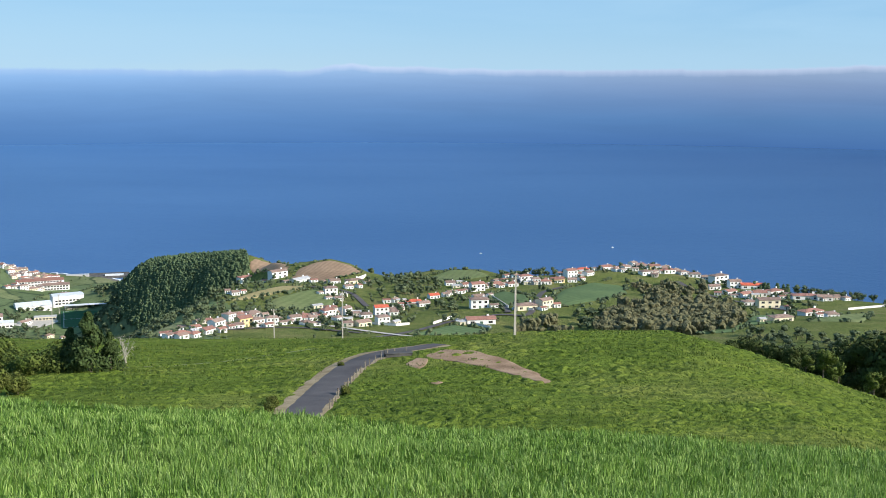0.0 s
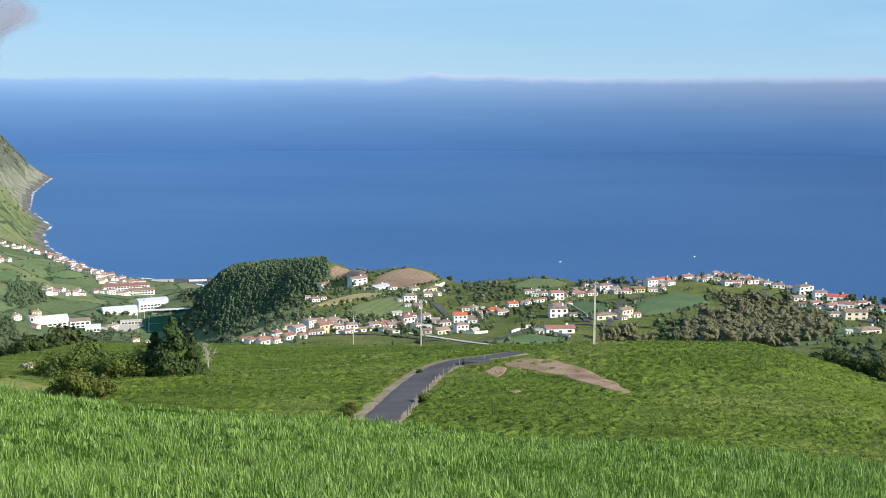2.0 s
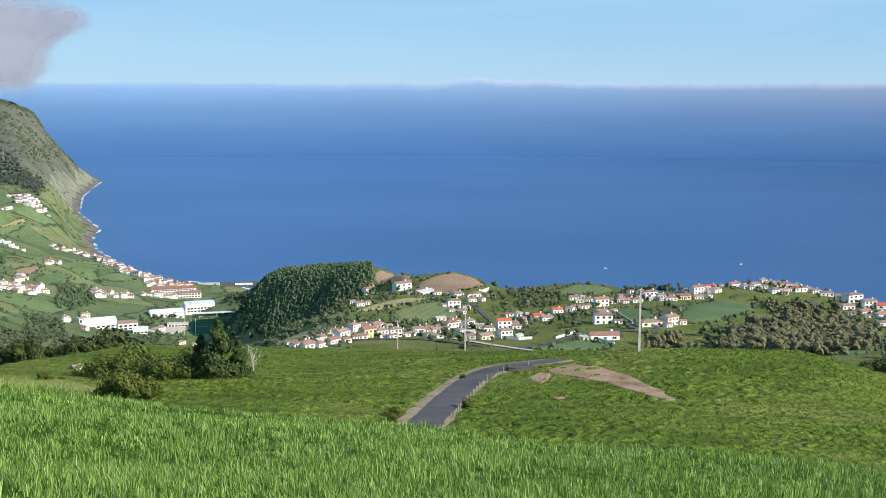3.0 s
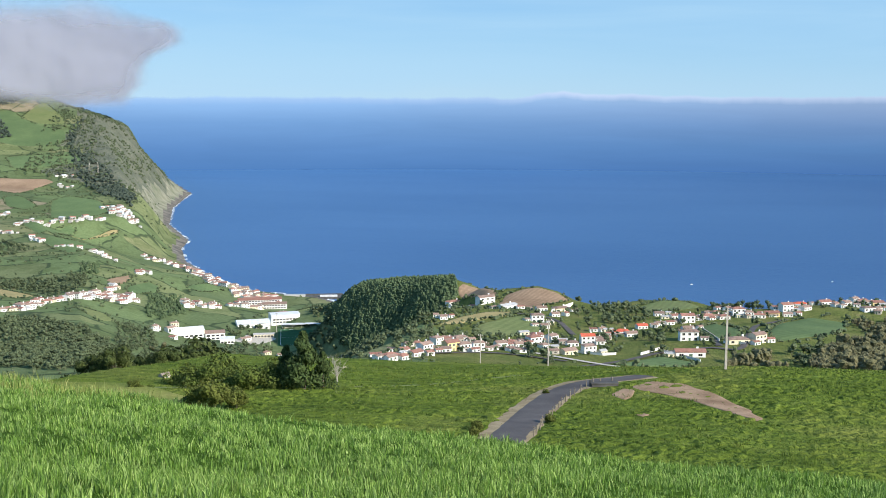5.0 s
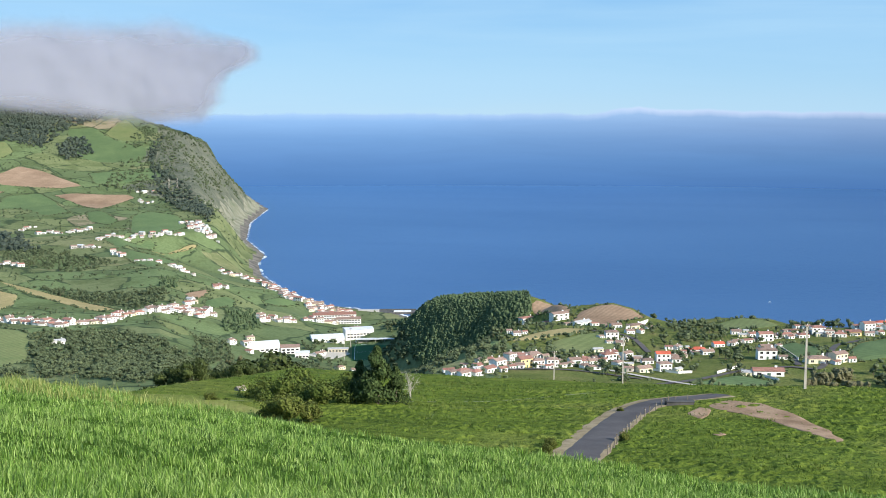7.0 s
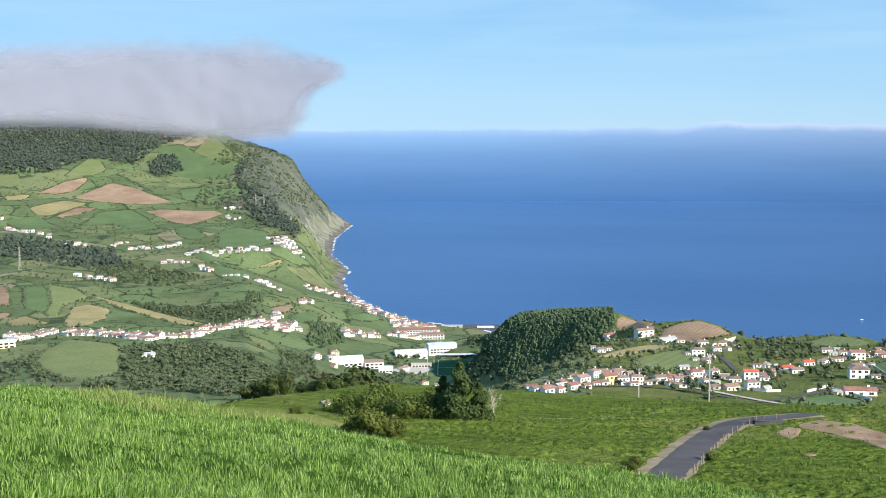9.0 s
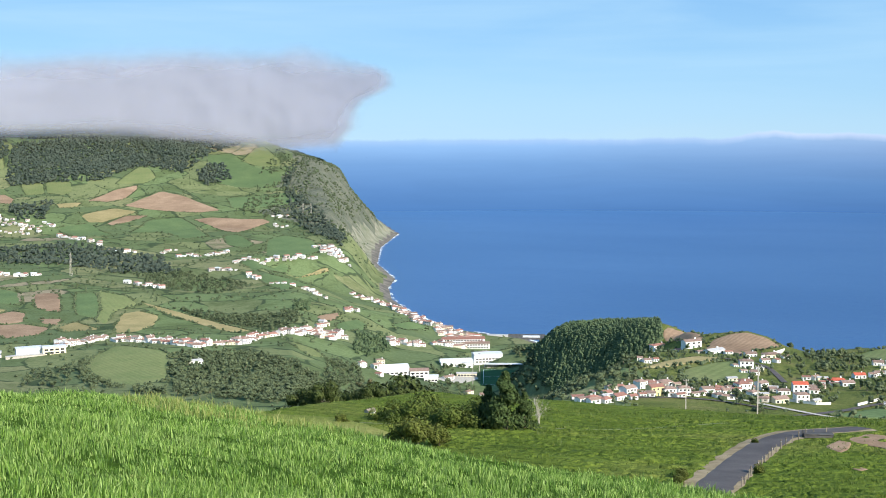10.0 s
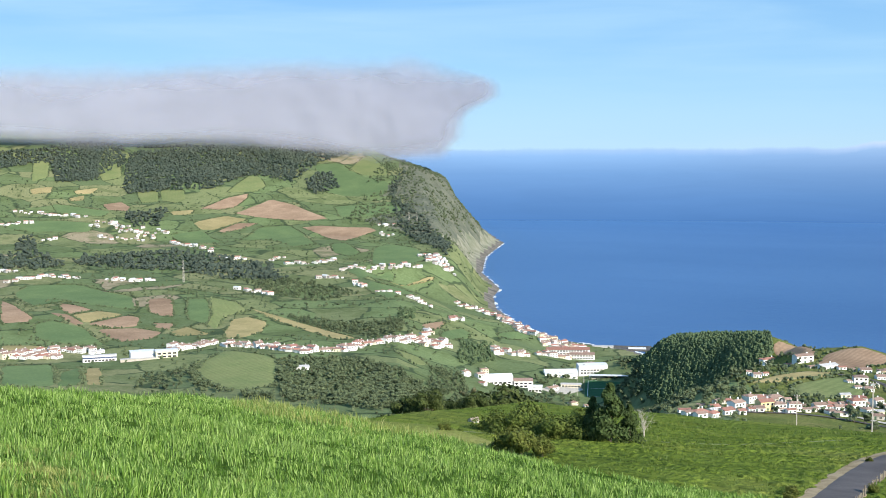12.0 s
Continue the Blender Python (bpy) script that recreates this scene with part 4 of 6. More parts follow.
def furrowed(name, a, b, step, turn):
    m = Nodes(name, 0.95, 0.04)
    c = m.ramp(m.noise(0.02, 5.0, 0.6), [(0.3, a), (0.7, b)])
    wave = m.n.new("ShaderNodeTexWave")
    wave.inputs["Scale"].default_value, wave.inputs["Distortion"].default_value = 1.0 / step, 1.5
    rot = m.n.new("ShaderNodeMapping")
    rot.inputs["Rotation"].default_value = (0, 0, radians(turn))
    m.l.new(m.co, rot.inputs["Vector"])
    m.l.new(rot.outputs["Vector"], wave.inputs["Vector"])
    c = m.mix(0.25, c, m.ramp(wave.outputs["Fac"], [(0.2, (0.38, 0.38, 0.38)), (0.8, (0.62, 0.62, 0.62))]), "OVERLAY")
    c = m.mix(0.4, c, m.ramp(m.noise(0.35, 5.0, 0.65), [(0.3, (0.3, 0.3, 0.3)), (0.7, (0.68, 0.68, 0.68))]), "OVERLAY")
    c = m.mix(0.35, c, m.ramp(m.random(), [(0.0, (0.35, 0.35, 0.34)), (1.0, (0.66, 0.64, 0.62))]), "OVERLAY")
    return m.done(c)


PLOUGHED = furrowed("ploughed_soil", (0.2, 0.135, 0.09), (0.33, 0.235, 0.16), 14.0, 25)
STUBBLE = furrowed("pale_stubble", (0.2, 0.18, 0.085), (0.33, 0.27, 0.14), 11.0, 60)
GREEN = furrowed("green_crop", (0.088, 0.135, 0.062), (0.125, 0.175, 0.076), 16.0, 40)
LUSH = furrowed("bright_meadow", (0.135, 0.172, 0.07), (0.185, 0.205, 0.09), 20.0, 10)
EARTH = two_tone("bare_earth", (0.2, 0.125, 0.075), (0.37, 0.25, 0.16), 0.35, 0.9, 0.15, 4.0, 0.7, 0.1)


def rounded(poly, passes=2):
    p = [Vector(q) for q in poly]
    for _ in range(passes):
        p = [w for a, b in zip(p, p[1:] + p[:1]) for w in (a.lerp(b, 0.1), a.lerp(b, 0.9))]
    return p


def drape(name, outline, material, lift, rough, label, category, step):
    """A patch of ground cover laid over the land, with an uneven edge."""
    edge = rounded(outline)
    pts = []
    for a, b in zip(edge, edge[1:] + edge[:1]):
        n = max(1, int((b - a).length / step))
        pts += [a.lerp(b, i / n) for i in range(n)]
    pts = np.array([p[:] for p in pts])
    mid = pts.mean(0)
    wob = 1 + rough * ripple(pts[:, 0], pts[:, 1], step * 1.3, 5)[:, None]
    pts = mid + (pts - mid) * wob
    rings = [mid + (pts - mid) * k for k in (1.0, 0.86, 0.7, 0.52, 0.34, 0.17)]
    xy = np.concatenate(rings + [mid[None]])
    z = ground(xy[:, 0], xy[:, 1]) + lift
    z[:len(pts)] -= lift * 1.6
    n = len(pts)
    f = [(r * n + i, r * n + (i + 1) % n, (r + 1) * n + (i + 1) % n, (r + 1) * n + i) for r in range(5) for i in range(n)]
    f += [(5 * n + i, 5 * n + (i + 1) % n, 6 * n, 6 * n) for i in range(n)]
    ob_v = np.column_stack([xy, z])
    area = 0.5 * np.sum(pts[:, 0] * np.roll(pts[:, 1], -1) - np.roll(pts[:, 0], -1) * pts[:, 1])
    faces = [list(dict.fromkeys(q)) for q in f]
    if area < 0:
        faces = [q[::-1] for q in faces]
    me = bpy.data.meshes.new(name)
    me.from_pydata(ob_v.tolist(), [], faces)
    me.materials.append(material)
    me.polygons.foreach_set("use_smooth", [True] * len(me.polygons))
    return tagged(new(name, me), label, category, kind="structure")


FIELD_WORDS = {"PLOUGHED": (PLOUGHED, "ploughed_field", "freshly ploughed brown field between dark hedges"), "STUBBLE": (STUBBLE, "stubble_field", "pale dry stubble field between low hedges"),
               "GREEN": (GREEN, "crop_field", "even green crop field bordered by hedges"), "LUSH": (LUSH, "meadow_field", "bright yellow-green meadow on the slope")}
for surface, corners in FIELDS:
    surface, f_name, f_label = FIELD_WORDS[surface]
    drape(f_name, corners, surface, 0.7, 0.015, f_label, "field", 9.0)

# ---- hedges, woods and scrub ----


def fill(outline, count, gap):
    """Places inside an outline, no two nearer than the gap."""
    poly = [tuple(p) for p in outline]
    lo, hi = np.min(poly, 0), np.max(poly, 0)
    got, cells = [], set()
    for _ in range(40):
        p = rng.uniform(lo, hi, (count * 2, 2))
        for x, y in p[inside(p[:, 0], p[:, 1], poly)]:
            c = (int(x // gap), int(y // gap))
            if c not in cells and len(got) < count:
                cells.add(c)
                got.append((x, y))
    return np.array(got) if got else np.zeros((0, 2))


def planted(name, xy, protos, lo, hi, mats, label, category):
    xy = np.asarray(xy)
    z = ground(xy[:, 0], xy[:, 1])
    keep = z > 2
    xyz = np.column_stack([xy, z])[keep]
    which = rng.integers(0, len(protos), len(xyz))
    made = []
    for i, p in enumerate(protos):
        k = xyz[which == i] - (0, 0, 0.3)
        if len(k):
            size = rng.uniform(lo, hi, len(k))
            made.append(scattered(name, p, k, size, rng.uniform(0, 6.3, len(k)), mats, label, category, size * rng.uniform(0.8, 1.15, len(k))))
    return made


CONIFERS = [conifer_proto(i) for i in (1, 2, 3)]
BROADS = [broad_proto(i, 2) for i in (4, 5, 6, 7)]
FULL_BROADS = [leafy_proto(i) for i in (41, 42, 43)]
THICKETS = [twig_proto(i) for i in (8, 9)]
wood_xy = {CONIFER: [], BROAD: [], SCRUB: []}
for tree_kind, outline, count in WOODS:
    if tree_kind == BROAD and math.hypot(*outline[0]) > 1200:
        count = int(count * 1.7)
    wood_xy[tree_kind].append(fill(outline, count, {CONIFER: 2.1, BROAD: 4.6, SCRUB: 3.4}[tree_kind]))
# no trees where they would hide house fronts or fields from the camera
off_sightline = np.ones(len(np.concatenate(wood_xy[BROAD])), bool)
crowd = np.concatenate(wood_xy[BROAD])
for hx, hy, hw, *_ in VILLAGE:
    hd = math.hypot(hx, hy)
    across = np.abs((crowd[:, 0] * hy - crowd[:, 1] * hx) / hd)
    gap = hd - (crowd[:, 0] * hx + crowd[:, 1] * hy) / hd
    off_sightline &= ~((across < hw * 0.6 + 2) & (gap > -5) & (gap < 45))
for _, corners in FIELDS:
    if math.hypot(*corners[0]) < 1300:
        off_sightline &= ~inside(crowd[:, 0], crowd[:, 1], corners)
        off_sightline &= ~inside(crowd[:, 0] * 1.015, crowd[:, 1] * 1.015, corners)
wood_xy[BROAD] = [crowd[off_sightline]]
planted("conifer_wood", np.concatenate(wood_xy[CONIFER]), CONIFERS, 4.5, 7.5, [NEEDLES, BARK], "dense dark green conifer wood on a hill by the sea", "wood")
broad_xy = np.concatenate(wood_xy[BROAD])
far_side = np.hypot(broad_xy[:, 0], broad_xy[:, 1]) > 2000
# darker, bluer copy of the woodland leaves, with cloud shade and haze in its colour
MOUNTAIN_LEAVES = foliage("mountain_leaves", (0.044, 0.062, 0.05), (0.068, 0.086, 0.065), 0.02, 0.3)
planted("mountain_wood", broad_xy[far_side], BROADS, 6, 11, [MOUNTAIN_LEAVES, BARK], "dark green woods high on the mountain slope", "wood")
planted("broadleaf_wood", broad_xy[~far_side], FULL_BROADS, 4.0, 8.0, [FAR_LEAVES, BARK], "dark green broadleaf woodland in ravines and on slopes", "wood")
planted("thicket", np.concatenate(wood_xy[SCRUB]), THICKETS, 6, 11, [TWIGS, BARK], "brownish bare-twigged thicket below the village", "thicket")

hedge_xy = []
for _, corners in FIELDS:
    ring = rounded(corners, 1)
    for a, b in zip(ring, ring[1:] + ring[:1]):
        n = max(1, int((b - a).length / 4.5))
        for i in range(n):
            p = a.lerp(b, i / n)
            if ripple(p.x, p.y, 12, 8) > -0.35:
                hedge_xy.append((p.x + rng.normal(0, 1), p.y + rng.normal(0, 1)))
planted("hedge", hedge_xy, [broad_proto(i, 2) for i in (51, 52)], 2.0, 4.2, [FAR_LEAVES, BARK], "low dark hedges along the field edges", "hedge")

# loose bushes over the countryside, thicker in the hollows
n_bush = 20000
b_az, b_d = np.radians(rng.uniform(-22, 48, n_bush)), np.sqrt(rng.uniform(420 ** 2, 3300 ** 2, n_bush))
b_xy = np.column_stack([-b_d * np.sin(b_az), b_d * np.cos(b_az)])
b_keep = lattice(b_xy[:, 0], b_xy[:, 1], 130, 11) + 0.9 * lattice(b_xy[:, 0], b_xy[:, 1], 40, 12) > 0.12 - 0.3 * (b_d > 1200)
for _, corners in FIELDS:
    b_keep &= ~inside(b_xy[:, 0], b_xy[:, 1], corners)
b_keep &= inland(b_xy[:, 0], b_xy[:, 1]) > 25
b_keep &= ~((np.abs(b_xy[:, 0] + 395) < 85) & (np.abs(b_xy[:, 1] - 1262) < 70))
planted("bushes", b_xy[b_keep], BROADS[2:], 2.0, 5.5, [FAR_LEAVES, BARK], "scattered dark green bushes and small trees", "bush")

# scrub clinging to the sea cliff
c_xy = np.column_stack([rng.uniform(-1900, -900, 16000), rng.uniform(2050, 3900, 16000)])
c_in = inland(c_xy[:, 0], c_xy[:, 1])
c_z = ground(c_xy[:, 0], c_xy[:, 1])
c_keep = (c_in > 30) & (c_in < 330) & (c_z > 60 + 45 * lattice(c_xy[:, 0], c_xy[:, 1], 60, 15)) & (lattice(c_xy[:, 0], c_xy[:, 1], 45, 14) > -0.35) & (c_xy[:, 1] > 2300 + 0.5 * c_in)
planted("cliff_bushes", c_xy[c_keep], BROADS[:2], 3.0, 7.5, [FAR_LEAVES, BARK], "dark scrub clinging to the sea cliff", "bush")

# ---- houses ----
PLASTER = two_tone("white_plaster", (0.72, 0.71, 0.68), (0.82, 0.81, 0.78), 0.4, 0.8, 0.3, 3.0, 0.2, 0.02)
CREAM = two_tone("cream_plaster", (0.68, 0.6, 0.42), (0.76, 0.69, 0.5), 0.4, 0.8, 0.3, 3.0, 0.2, 0.02)
YELLOW = two_tone("yellow_plaster", (0.7, 0.54, 0.25), (0.78, 0.62, 0.31), 0.4, 0.8, 0.3, 3.0, 0.2, 0.02)


def tiles(name, a, b):
    m = Nodes(name, 0.8, 0.25)
    c = m.ramp(m.noise(0.8, 5.0, 0.65), [(0.3, a), (0.7, b)])
    c = m.mix(0.45, c, m.ramp(m.random(), [(0.0, (0.3, 0.3, 0.3)), (1.0, (0.7, 0.68, 0.66))]), "OVERLAY")
    w = m.n.new("ShaderNodeTexWave")
    w.inputs["Scale"].default_value = 4.0
    m.l.new(m.co, w.inputs["Vector"])
    m.bump(w.outputs["Fac"], 0.7, 0.06)
    return m.done(c)


TILE_BROWN = tiles("weathered_roof_tiles", (0.2, 0.13, 0.1), (0.33, 0.235, 0.19))
TILE_RED = tiles("terracotta_roof_tiles", (0.24, 0.115, 0.085), (0.34, 0.18, 0.14))
TILE_BRIGHT = tiles("orange_red_roof_tiles", (0.45, 0.085, 0.05), (0.55, 0.14, 0.08))
SHEET = two_tone("grey_sheet_roof", (0.34, 0.33, 0.32), (0.47, 0.46, 0.45), 0.5, 0.5, 0.4, 3.0)
WHITE_SHEET = two_tone("white_sheet_roof", (0.5, 0.52, 0.54), (0.64, 0.66, 0.68), 0.2, 0.55, 0.4, 2.0)
GLASS = Nodes("dark_window_glass", 0.08, 0.6).done((0.02, 0.025, 0.03))
WOODWORK = two_tone("painted_door", (0.05, 0.1, 0.07), (0.09, 0.15, 0.1), 1.0, 0.5, 0.4)
CONCRETE = two_tone("pale_concrete", (0.36, 0.33, 0.28), (0.5, 0.46, 0.4), 0.6, 0.85, 0.2, 5.0, 0.4, 0.02)
DARK_STONE = two_tone("dark_stone", (0.05, 0.05, 0.05), (0.13, 0.125, 0.12), 0.3, 0.9, 0.2, 2.0, 0.6, 0.1)


def gable_wall(w, d, h, rise):
    bm = bmesh.new()
    x, y = w / 2, d / 2
    lo = [bm.verts.new(p) for p in ((-x, -y, -2.5), (x, -y, -2.5), (x, y, -2.5), (-x, y, -2.5))]
    up = [bm.verts.new(p) for p in ((-x, -y, h), (x, -y, h), (x, y, h), (-x, y, h))]
    ra, rb = bm.verts.new((-x, 0, h + rise)), bm.verts.new((x, 0, h + rise))
    bm.faces.new((lo[0], lo[1], up[1], up[0]))
    bm.faces.new((lo[2], lo[3], up[3], up[2]))
    bm.faces.new((lo[1], lo[2], up[2], rb, up[1]))
    bm.faces.new((lo[3], lo[0], up[0], ra, up[3]))
    bm.faces.new(lo[::-1])
    return bm


def gable_roof(w, d, h, rise, over=0.35, thick=0.16):
    bm = bmesh.new()
    x, y = w / 2 + over, d / 2 + over
    drop = rise * over / (d / 2)
    for s in (-1, 1):
        a = [bm.verts.new(p) for p in ((-x, s * y, h - drop), (x, s * y, h - drop), (x, 0, h + rise), (-x, 0, h + rise))]
        b = [bm.verts.new(v.co + Vector((0, 0, thick))) for v in a]
        bm.faces.new(a)
        bm.faces.new(b[::-1])
        for i in range(4):
            bm.faces.new((a[i], b[i], b[(i + 1) % 4], a[(i + 1) % 4]))
    bmesh.ops.recalc_face_normals(bm, faces=bm.faces)
    return bm


def hip_roof(w, d, h, rise, over=0.4, thick=0.16):
    bm = bmesh.new()
    x, y, k = w / 2 + over, d / 2 + over, d / 2
    low = [bm.verts.new(p) for p in ((-x, -y, h - 0.1), (x, -y, h - 0.1), (x, y, h - 0.1), (-x, y, h - 0.1))]
    eav = [bm.verts.new(v.co + Vector((0, 0, thick))) for v in low]
    a, b = bm.verts.new((-max(x - k, 0.3), 0, h + rise)), bm.verts.new((max(x - k, 0.3), 0, h + rise))
    bm.faces.new(low[::-1])
    for i in range(4):
        bm.faces.new((low[i], low[(i + 1) % 4], eav[(i + 1) % 4], eav[i]))
    bm.faces.new((eav[0], eav[1], b, a))
    bm.faces.new((eav[2], eav[3], a, b))
    bm.faces.new((eav[1], eav[2], b))
    bm.faces.new((eav[3], eav[0], a))
    return bm


def window_part(house, x, y, z, w, h, side=0):
    bm = bmesh.new()
    add_box(bm, -w / 2 - 0.12, -0.07, -0.12, w / 2 + 0.12, 0.05, 0.0)
    add_box(bm, -w / 2 - 0.12, -0.07, h, w / 2 + 0.12, 0.05, h + 0.1)
    for s in (-1, 1):
        add_box(bm, s * (w / 2 + 0.06) - 0.06, -0.07, 0.0, s * (w / 2 + 0.06) + 0.06, 0.05, h)
    add_box(bm, -0.03, -0.06, 0.0, 0.03, 0.04, h)
    fr = part("window", bm, CONCRETE, house)
    part("pane", box(-w / 2, -0.03, 0, w / 2, 0.03, h), GLASS, fr)
    fr.matrix_basis = pose(x, y, z, 0, 0, side)
    return fr


def house(wall, roof, storeys, hip, label):
    """A small island house, its front towards -y."""
    w, d, h = 10.0, 7.6, 0.3 + 2.9 * storeys
    rise = 1.35
    root = tagged(new("house"), label, "house", "village houses")
    part("wall", gable_wall(w, d, h, 0.02 if hip else rise), wall, root)
    part("roof", hip_roof(w, d, h, rise) if hip else gable_roof(w, d, h, rise), roof, root)
    part("chimney", box(w * 0.28 - 0.45, 0.9, h + 0.2, w * 0.28 + 0.45, 1.8, h + rise + 0.9, taper=0.9), PLASTER, root)
    part("door", box(-0.55, -d / 2 - 0.06, 0, 0.55, -d / 2 + 0.05, 2.1), WOODWORK, root, "green painted door")
    for s in range(storeys):
        for x in (-3.2, 3.2) if s == 0 else (-3.2, 0, 3.2):
            window_part(root, x, -d / 2, 0.95 + 2.9 * s, 1.3, 1.3)
        window_part(root, w / 2, 0, 0.95 + 2.9 * s, 1.2, 1.3, 90)
    return root


FINISH = {"n": (PLASTER, TILE_BROWN, "white plastered house with a weathered brown tiled roof"),
          "r": (PLASTER, TILE_RED, "white plastered house with a terracotta tiled roof"),
          "R": (PLASTER, TILE_BRIGHT, "white house with a bright orange-red tiled roof"),
          "y": (CREAM, TILE_BROWN, "cream plastered house with a brown tiled roof"),
          "Y": (YELLOW, TILE_RED, "yellow plastered house with a terracotta roof"),
          "b": (PLASTER, SHEET, "long low white building with a grey sheet roof")}
house_models = {}


def set_house(x, y, width, finish, storeys, turn, hip, depth=1.0):
    key = (finish, storeys, hip)
    z = level(x, y)
    if z < 1.5:
        return
    m = pose(x, y, z, 0, 0, turn)
    if key not in house_models:
        wall, roof, label = FINISH[finish]
        h = house(wall, roof, storeys, hip, ("two-storey " if storeys == 2 else "") + label)
        house_models[key] = h
        h.matrix_basis = m
    else:
        h = copy_thing(house_models[key], m)
    k = width / 10.4
    t = min(1.05, max(0.75, 0.95 * k ** 0.5))
    h.scale = (k, t * depth, t)


for x, y, width, finish, storeys in VILLAGE:
    facing = math.degrees(math.atan2(-x, y))
    set_house(x, y, max(6.0, width), finish, storeys, facing + rng.choice([12, 22, 34, 46]), rng.random() < 0.4)
built = [(x, y) for x, y, *_ in VILLAGE]
far_houses = []
for lane_name, lane, count, deep in LANES:
    lane = [Vector(p) for p in lane]
    run = [(b - a).length for a, b in zip(lane, lane[1:])]
    for i in range(count):
        s = (i + rng.uniform(0.1, 0.9)) / count * sum(run)
        k = 0
        while s > run[k] and k < len(run) - 1:
            s -= run[k]
            k += 1
        a, b = lane[k], lane[k + 1]
        for _try in range(6):
            p = a.lerp(b, min(1, s / run[k])) + Vector((b - a).orthogonal().normalized()) * rng.uniform(-deep, deep) / 1.2
            if all((p.x - q[0]) ** 2 + (p.y - q[1]) ** 2 > 64 for q in built):
                break
        built.append((p.x, p.y))
        along = math.degrees(math.atan2(b.y - a.y, b.x - a.x))
        if lane_name in ("upper village", "cliff village", "valley road"):
            far_houses.append((p.x, p.y, math.degrees(math.atan2(-p.x, p.y)) + rng.choice([15, 35, 60, -30]) + rng.uniform(-12, 12), rng.uniform(5, 11.5)))
            continue
        kind = rng.choice(["n", "n", "n", "r", "r", "y", "n", "b"] if lane_name != "harbour street" else ["n", "r", "n", "r", "y"])
        set_house(p.x, p.y, rng.uniform(8, 13), kind, int(rng.choice([1, 1, 2])) if kind != "b" else 1, math.degrees(math.atan2(-p.x, p.y)) + rng.choice([10, 24, 38, 52, -40]) + rng.uniform(-8, 8), rng.random() < 0.35)


def outbuilding(wall, roof, label):
    """A low annex or shed with a single-pitch look, door and window."""
    root = tagged(new("outbuilding"), label, "outbuilding", "outbuildings")
    part("wall", gable_wall(5.0, 4.0, 2.4, 0.7), wall, root)
    part("roof", gable_roof(5.0, 4.0, 2.4, 0.7, 0.25, 0.12), roof, root)
    part("door", box(-1.6, -2.06, 0, -0.7, -1.95, 2.0), WOODWORK, root, "green painted door")
    window_part(root, 1.1, -2.0, 0.9, 1.0, 0.9)
    return root


sheds = [outbuilding(PLASTER, TILE_BROWN, "low white annex with a brown tiled roof"), outbuilding(PLASTER, TILE_RED, "low white annex with a terracotta roof"),
         outbuilding(CREAM, SHEET, "low cream shed with a grey sheet roof"), outbuilding(CONCRETE, TILE_BROWN, "unpainted grey outbuilding with a tiled roof")]
used = set()
for x, y, width, *_ in VILLAGE:
    for _ in range(int(rng.choice([1, 1, 2]))):
        side = rng.choice([-1, 1])
        q = Vector((x, y)) + Vector((y, -x)).normalized() * side * (width * 0.5 + rng.uniform(2.2, 5)) + Vector((x, y)).normalized() * rng.uniform(-7, 9)
        k = int(rng.choice([0, 0, 1, 2, 3]))
        m = pose(q.x, q.y, level(q.x, q.y), 0, 0, math.degrees(math.atan2(-x, y)) + rng.uniform(0, 50))
        if k in used:
            shed = copy_thing(sheds[k], m)
        else:
            used.add(k)
            shed = sheds[k]
            shed.matrix_basis = m
        shed.scale = (rng.uniform(0.8, 1.5), rng.uniform(0.9, 1.3), rng.uniform(0.85, 1.15))
g_xy = []
for x, y, width, *_ in VILLAGE:
    for _ in range(4):
        t, r = rng.uniform(0, 6.3), rng.uniform(9, 22)
        g_xy.append((x + r * math.cos(t), y + abs(r * math.sin(t)) * 0.9))
planted("garden_trees", g_xy, FULL_BROADS, 2.2, 5.5, [FAR_LEAVES, BARK], "small dark green garden trees between the houses", "tree")


def hamlet_plaster():
    m = Nodes("hamlet_plaster", 0.85, 0.2)
    # duller than the village plaster, its tone random from wall to wall
    c = m.ramp(m.random(True), [(0.0, (0.42, 0.4, 0.37)), (0.4, (0.6, 0.585, 0.555)), (1.0, (0.74, 0.72, 0.68))])
    c = m.mix(0.3, c, m.ramp(m.noise(0.6, 4.0), [(0.3, (0.36,) * 3), (0.7, (0.62,) * 3)]), "OVERLAY")
    return m.done(c)


HAMLET_PLASTER = hamlet_plaster()


def house_proto():
    """A plain gabled house one metre long, for the hamlets across the valley: walls, roof, windows."""
    pieces = []
    for bm, slot in ((gable_wall(1, 0.72, 0.4, 0.13), 0), (gable_roof(1, 0.72, 0.4, 0.13, 0.03, 0.02), 1),
                     (box(-0.35, -0.37, 0.1, -0.2, -0.35, 0.24), 2), (box(0.2, -0.37, 0.1, 0.35, -0.35, 0.24), 2), (box(-0.06, -0.37, 0, 0.06, -0.35, 0.22), 2)):
        bmesh.ops.triangulate(bm, faces=bm.faces)
        bm.verts.index_update()
        v = np.array([q.co[:] for q in bm.verts])
        v[:, 2] = np.maximum(v[:, 2], -0.2)
        pieces.append((v, np.array([[w.index for w in q.verts] for q in bm.faces]), slot))
        bm.free()
    return joined(pieces)


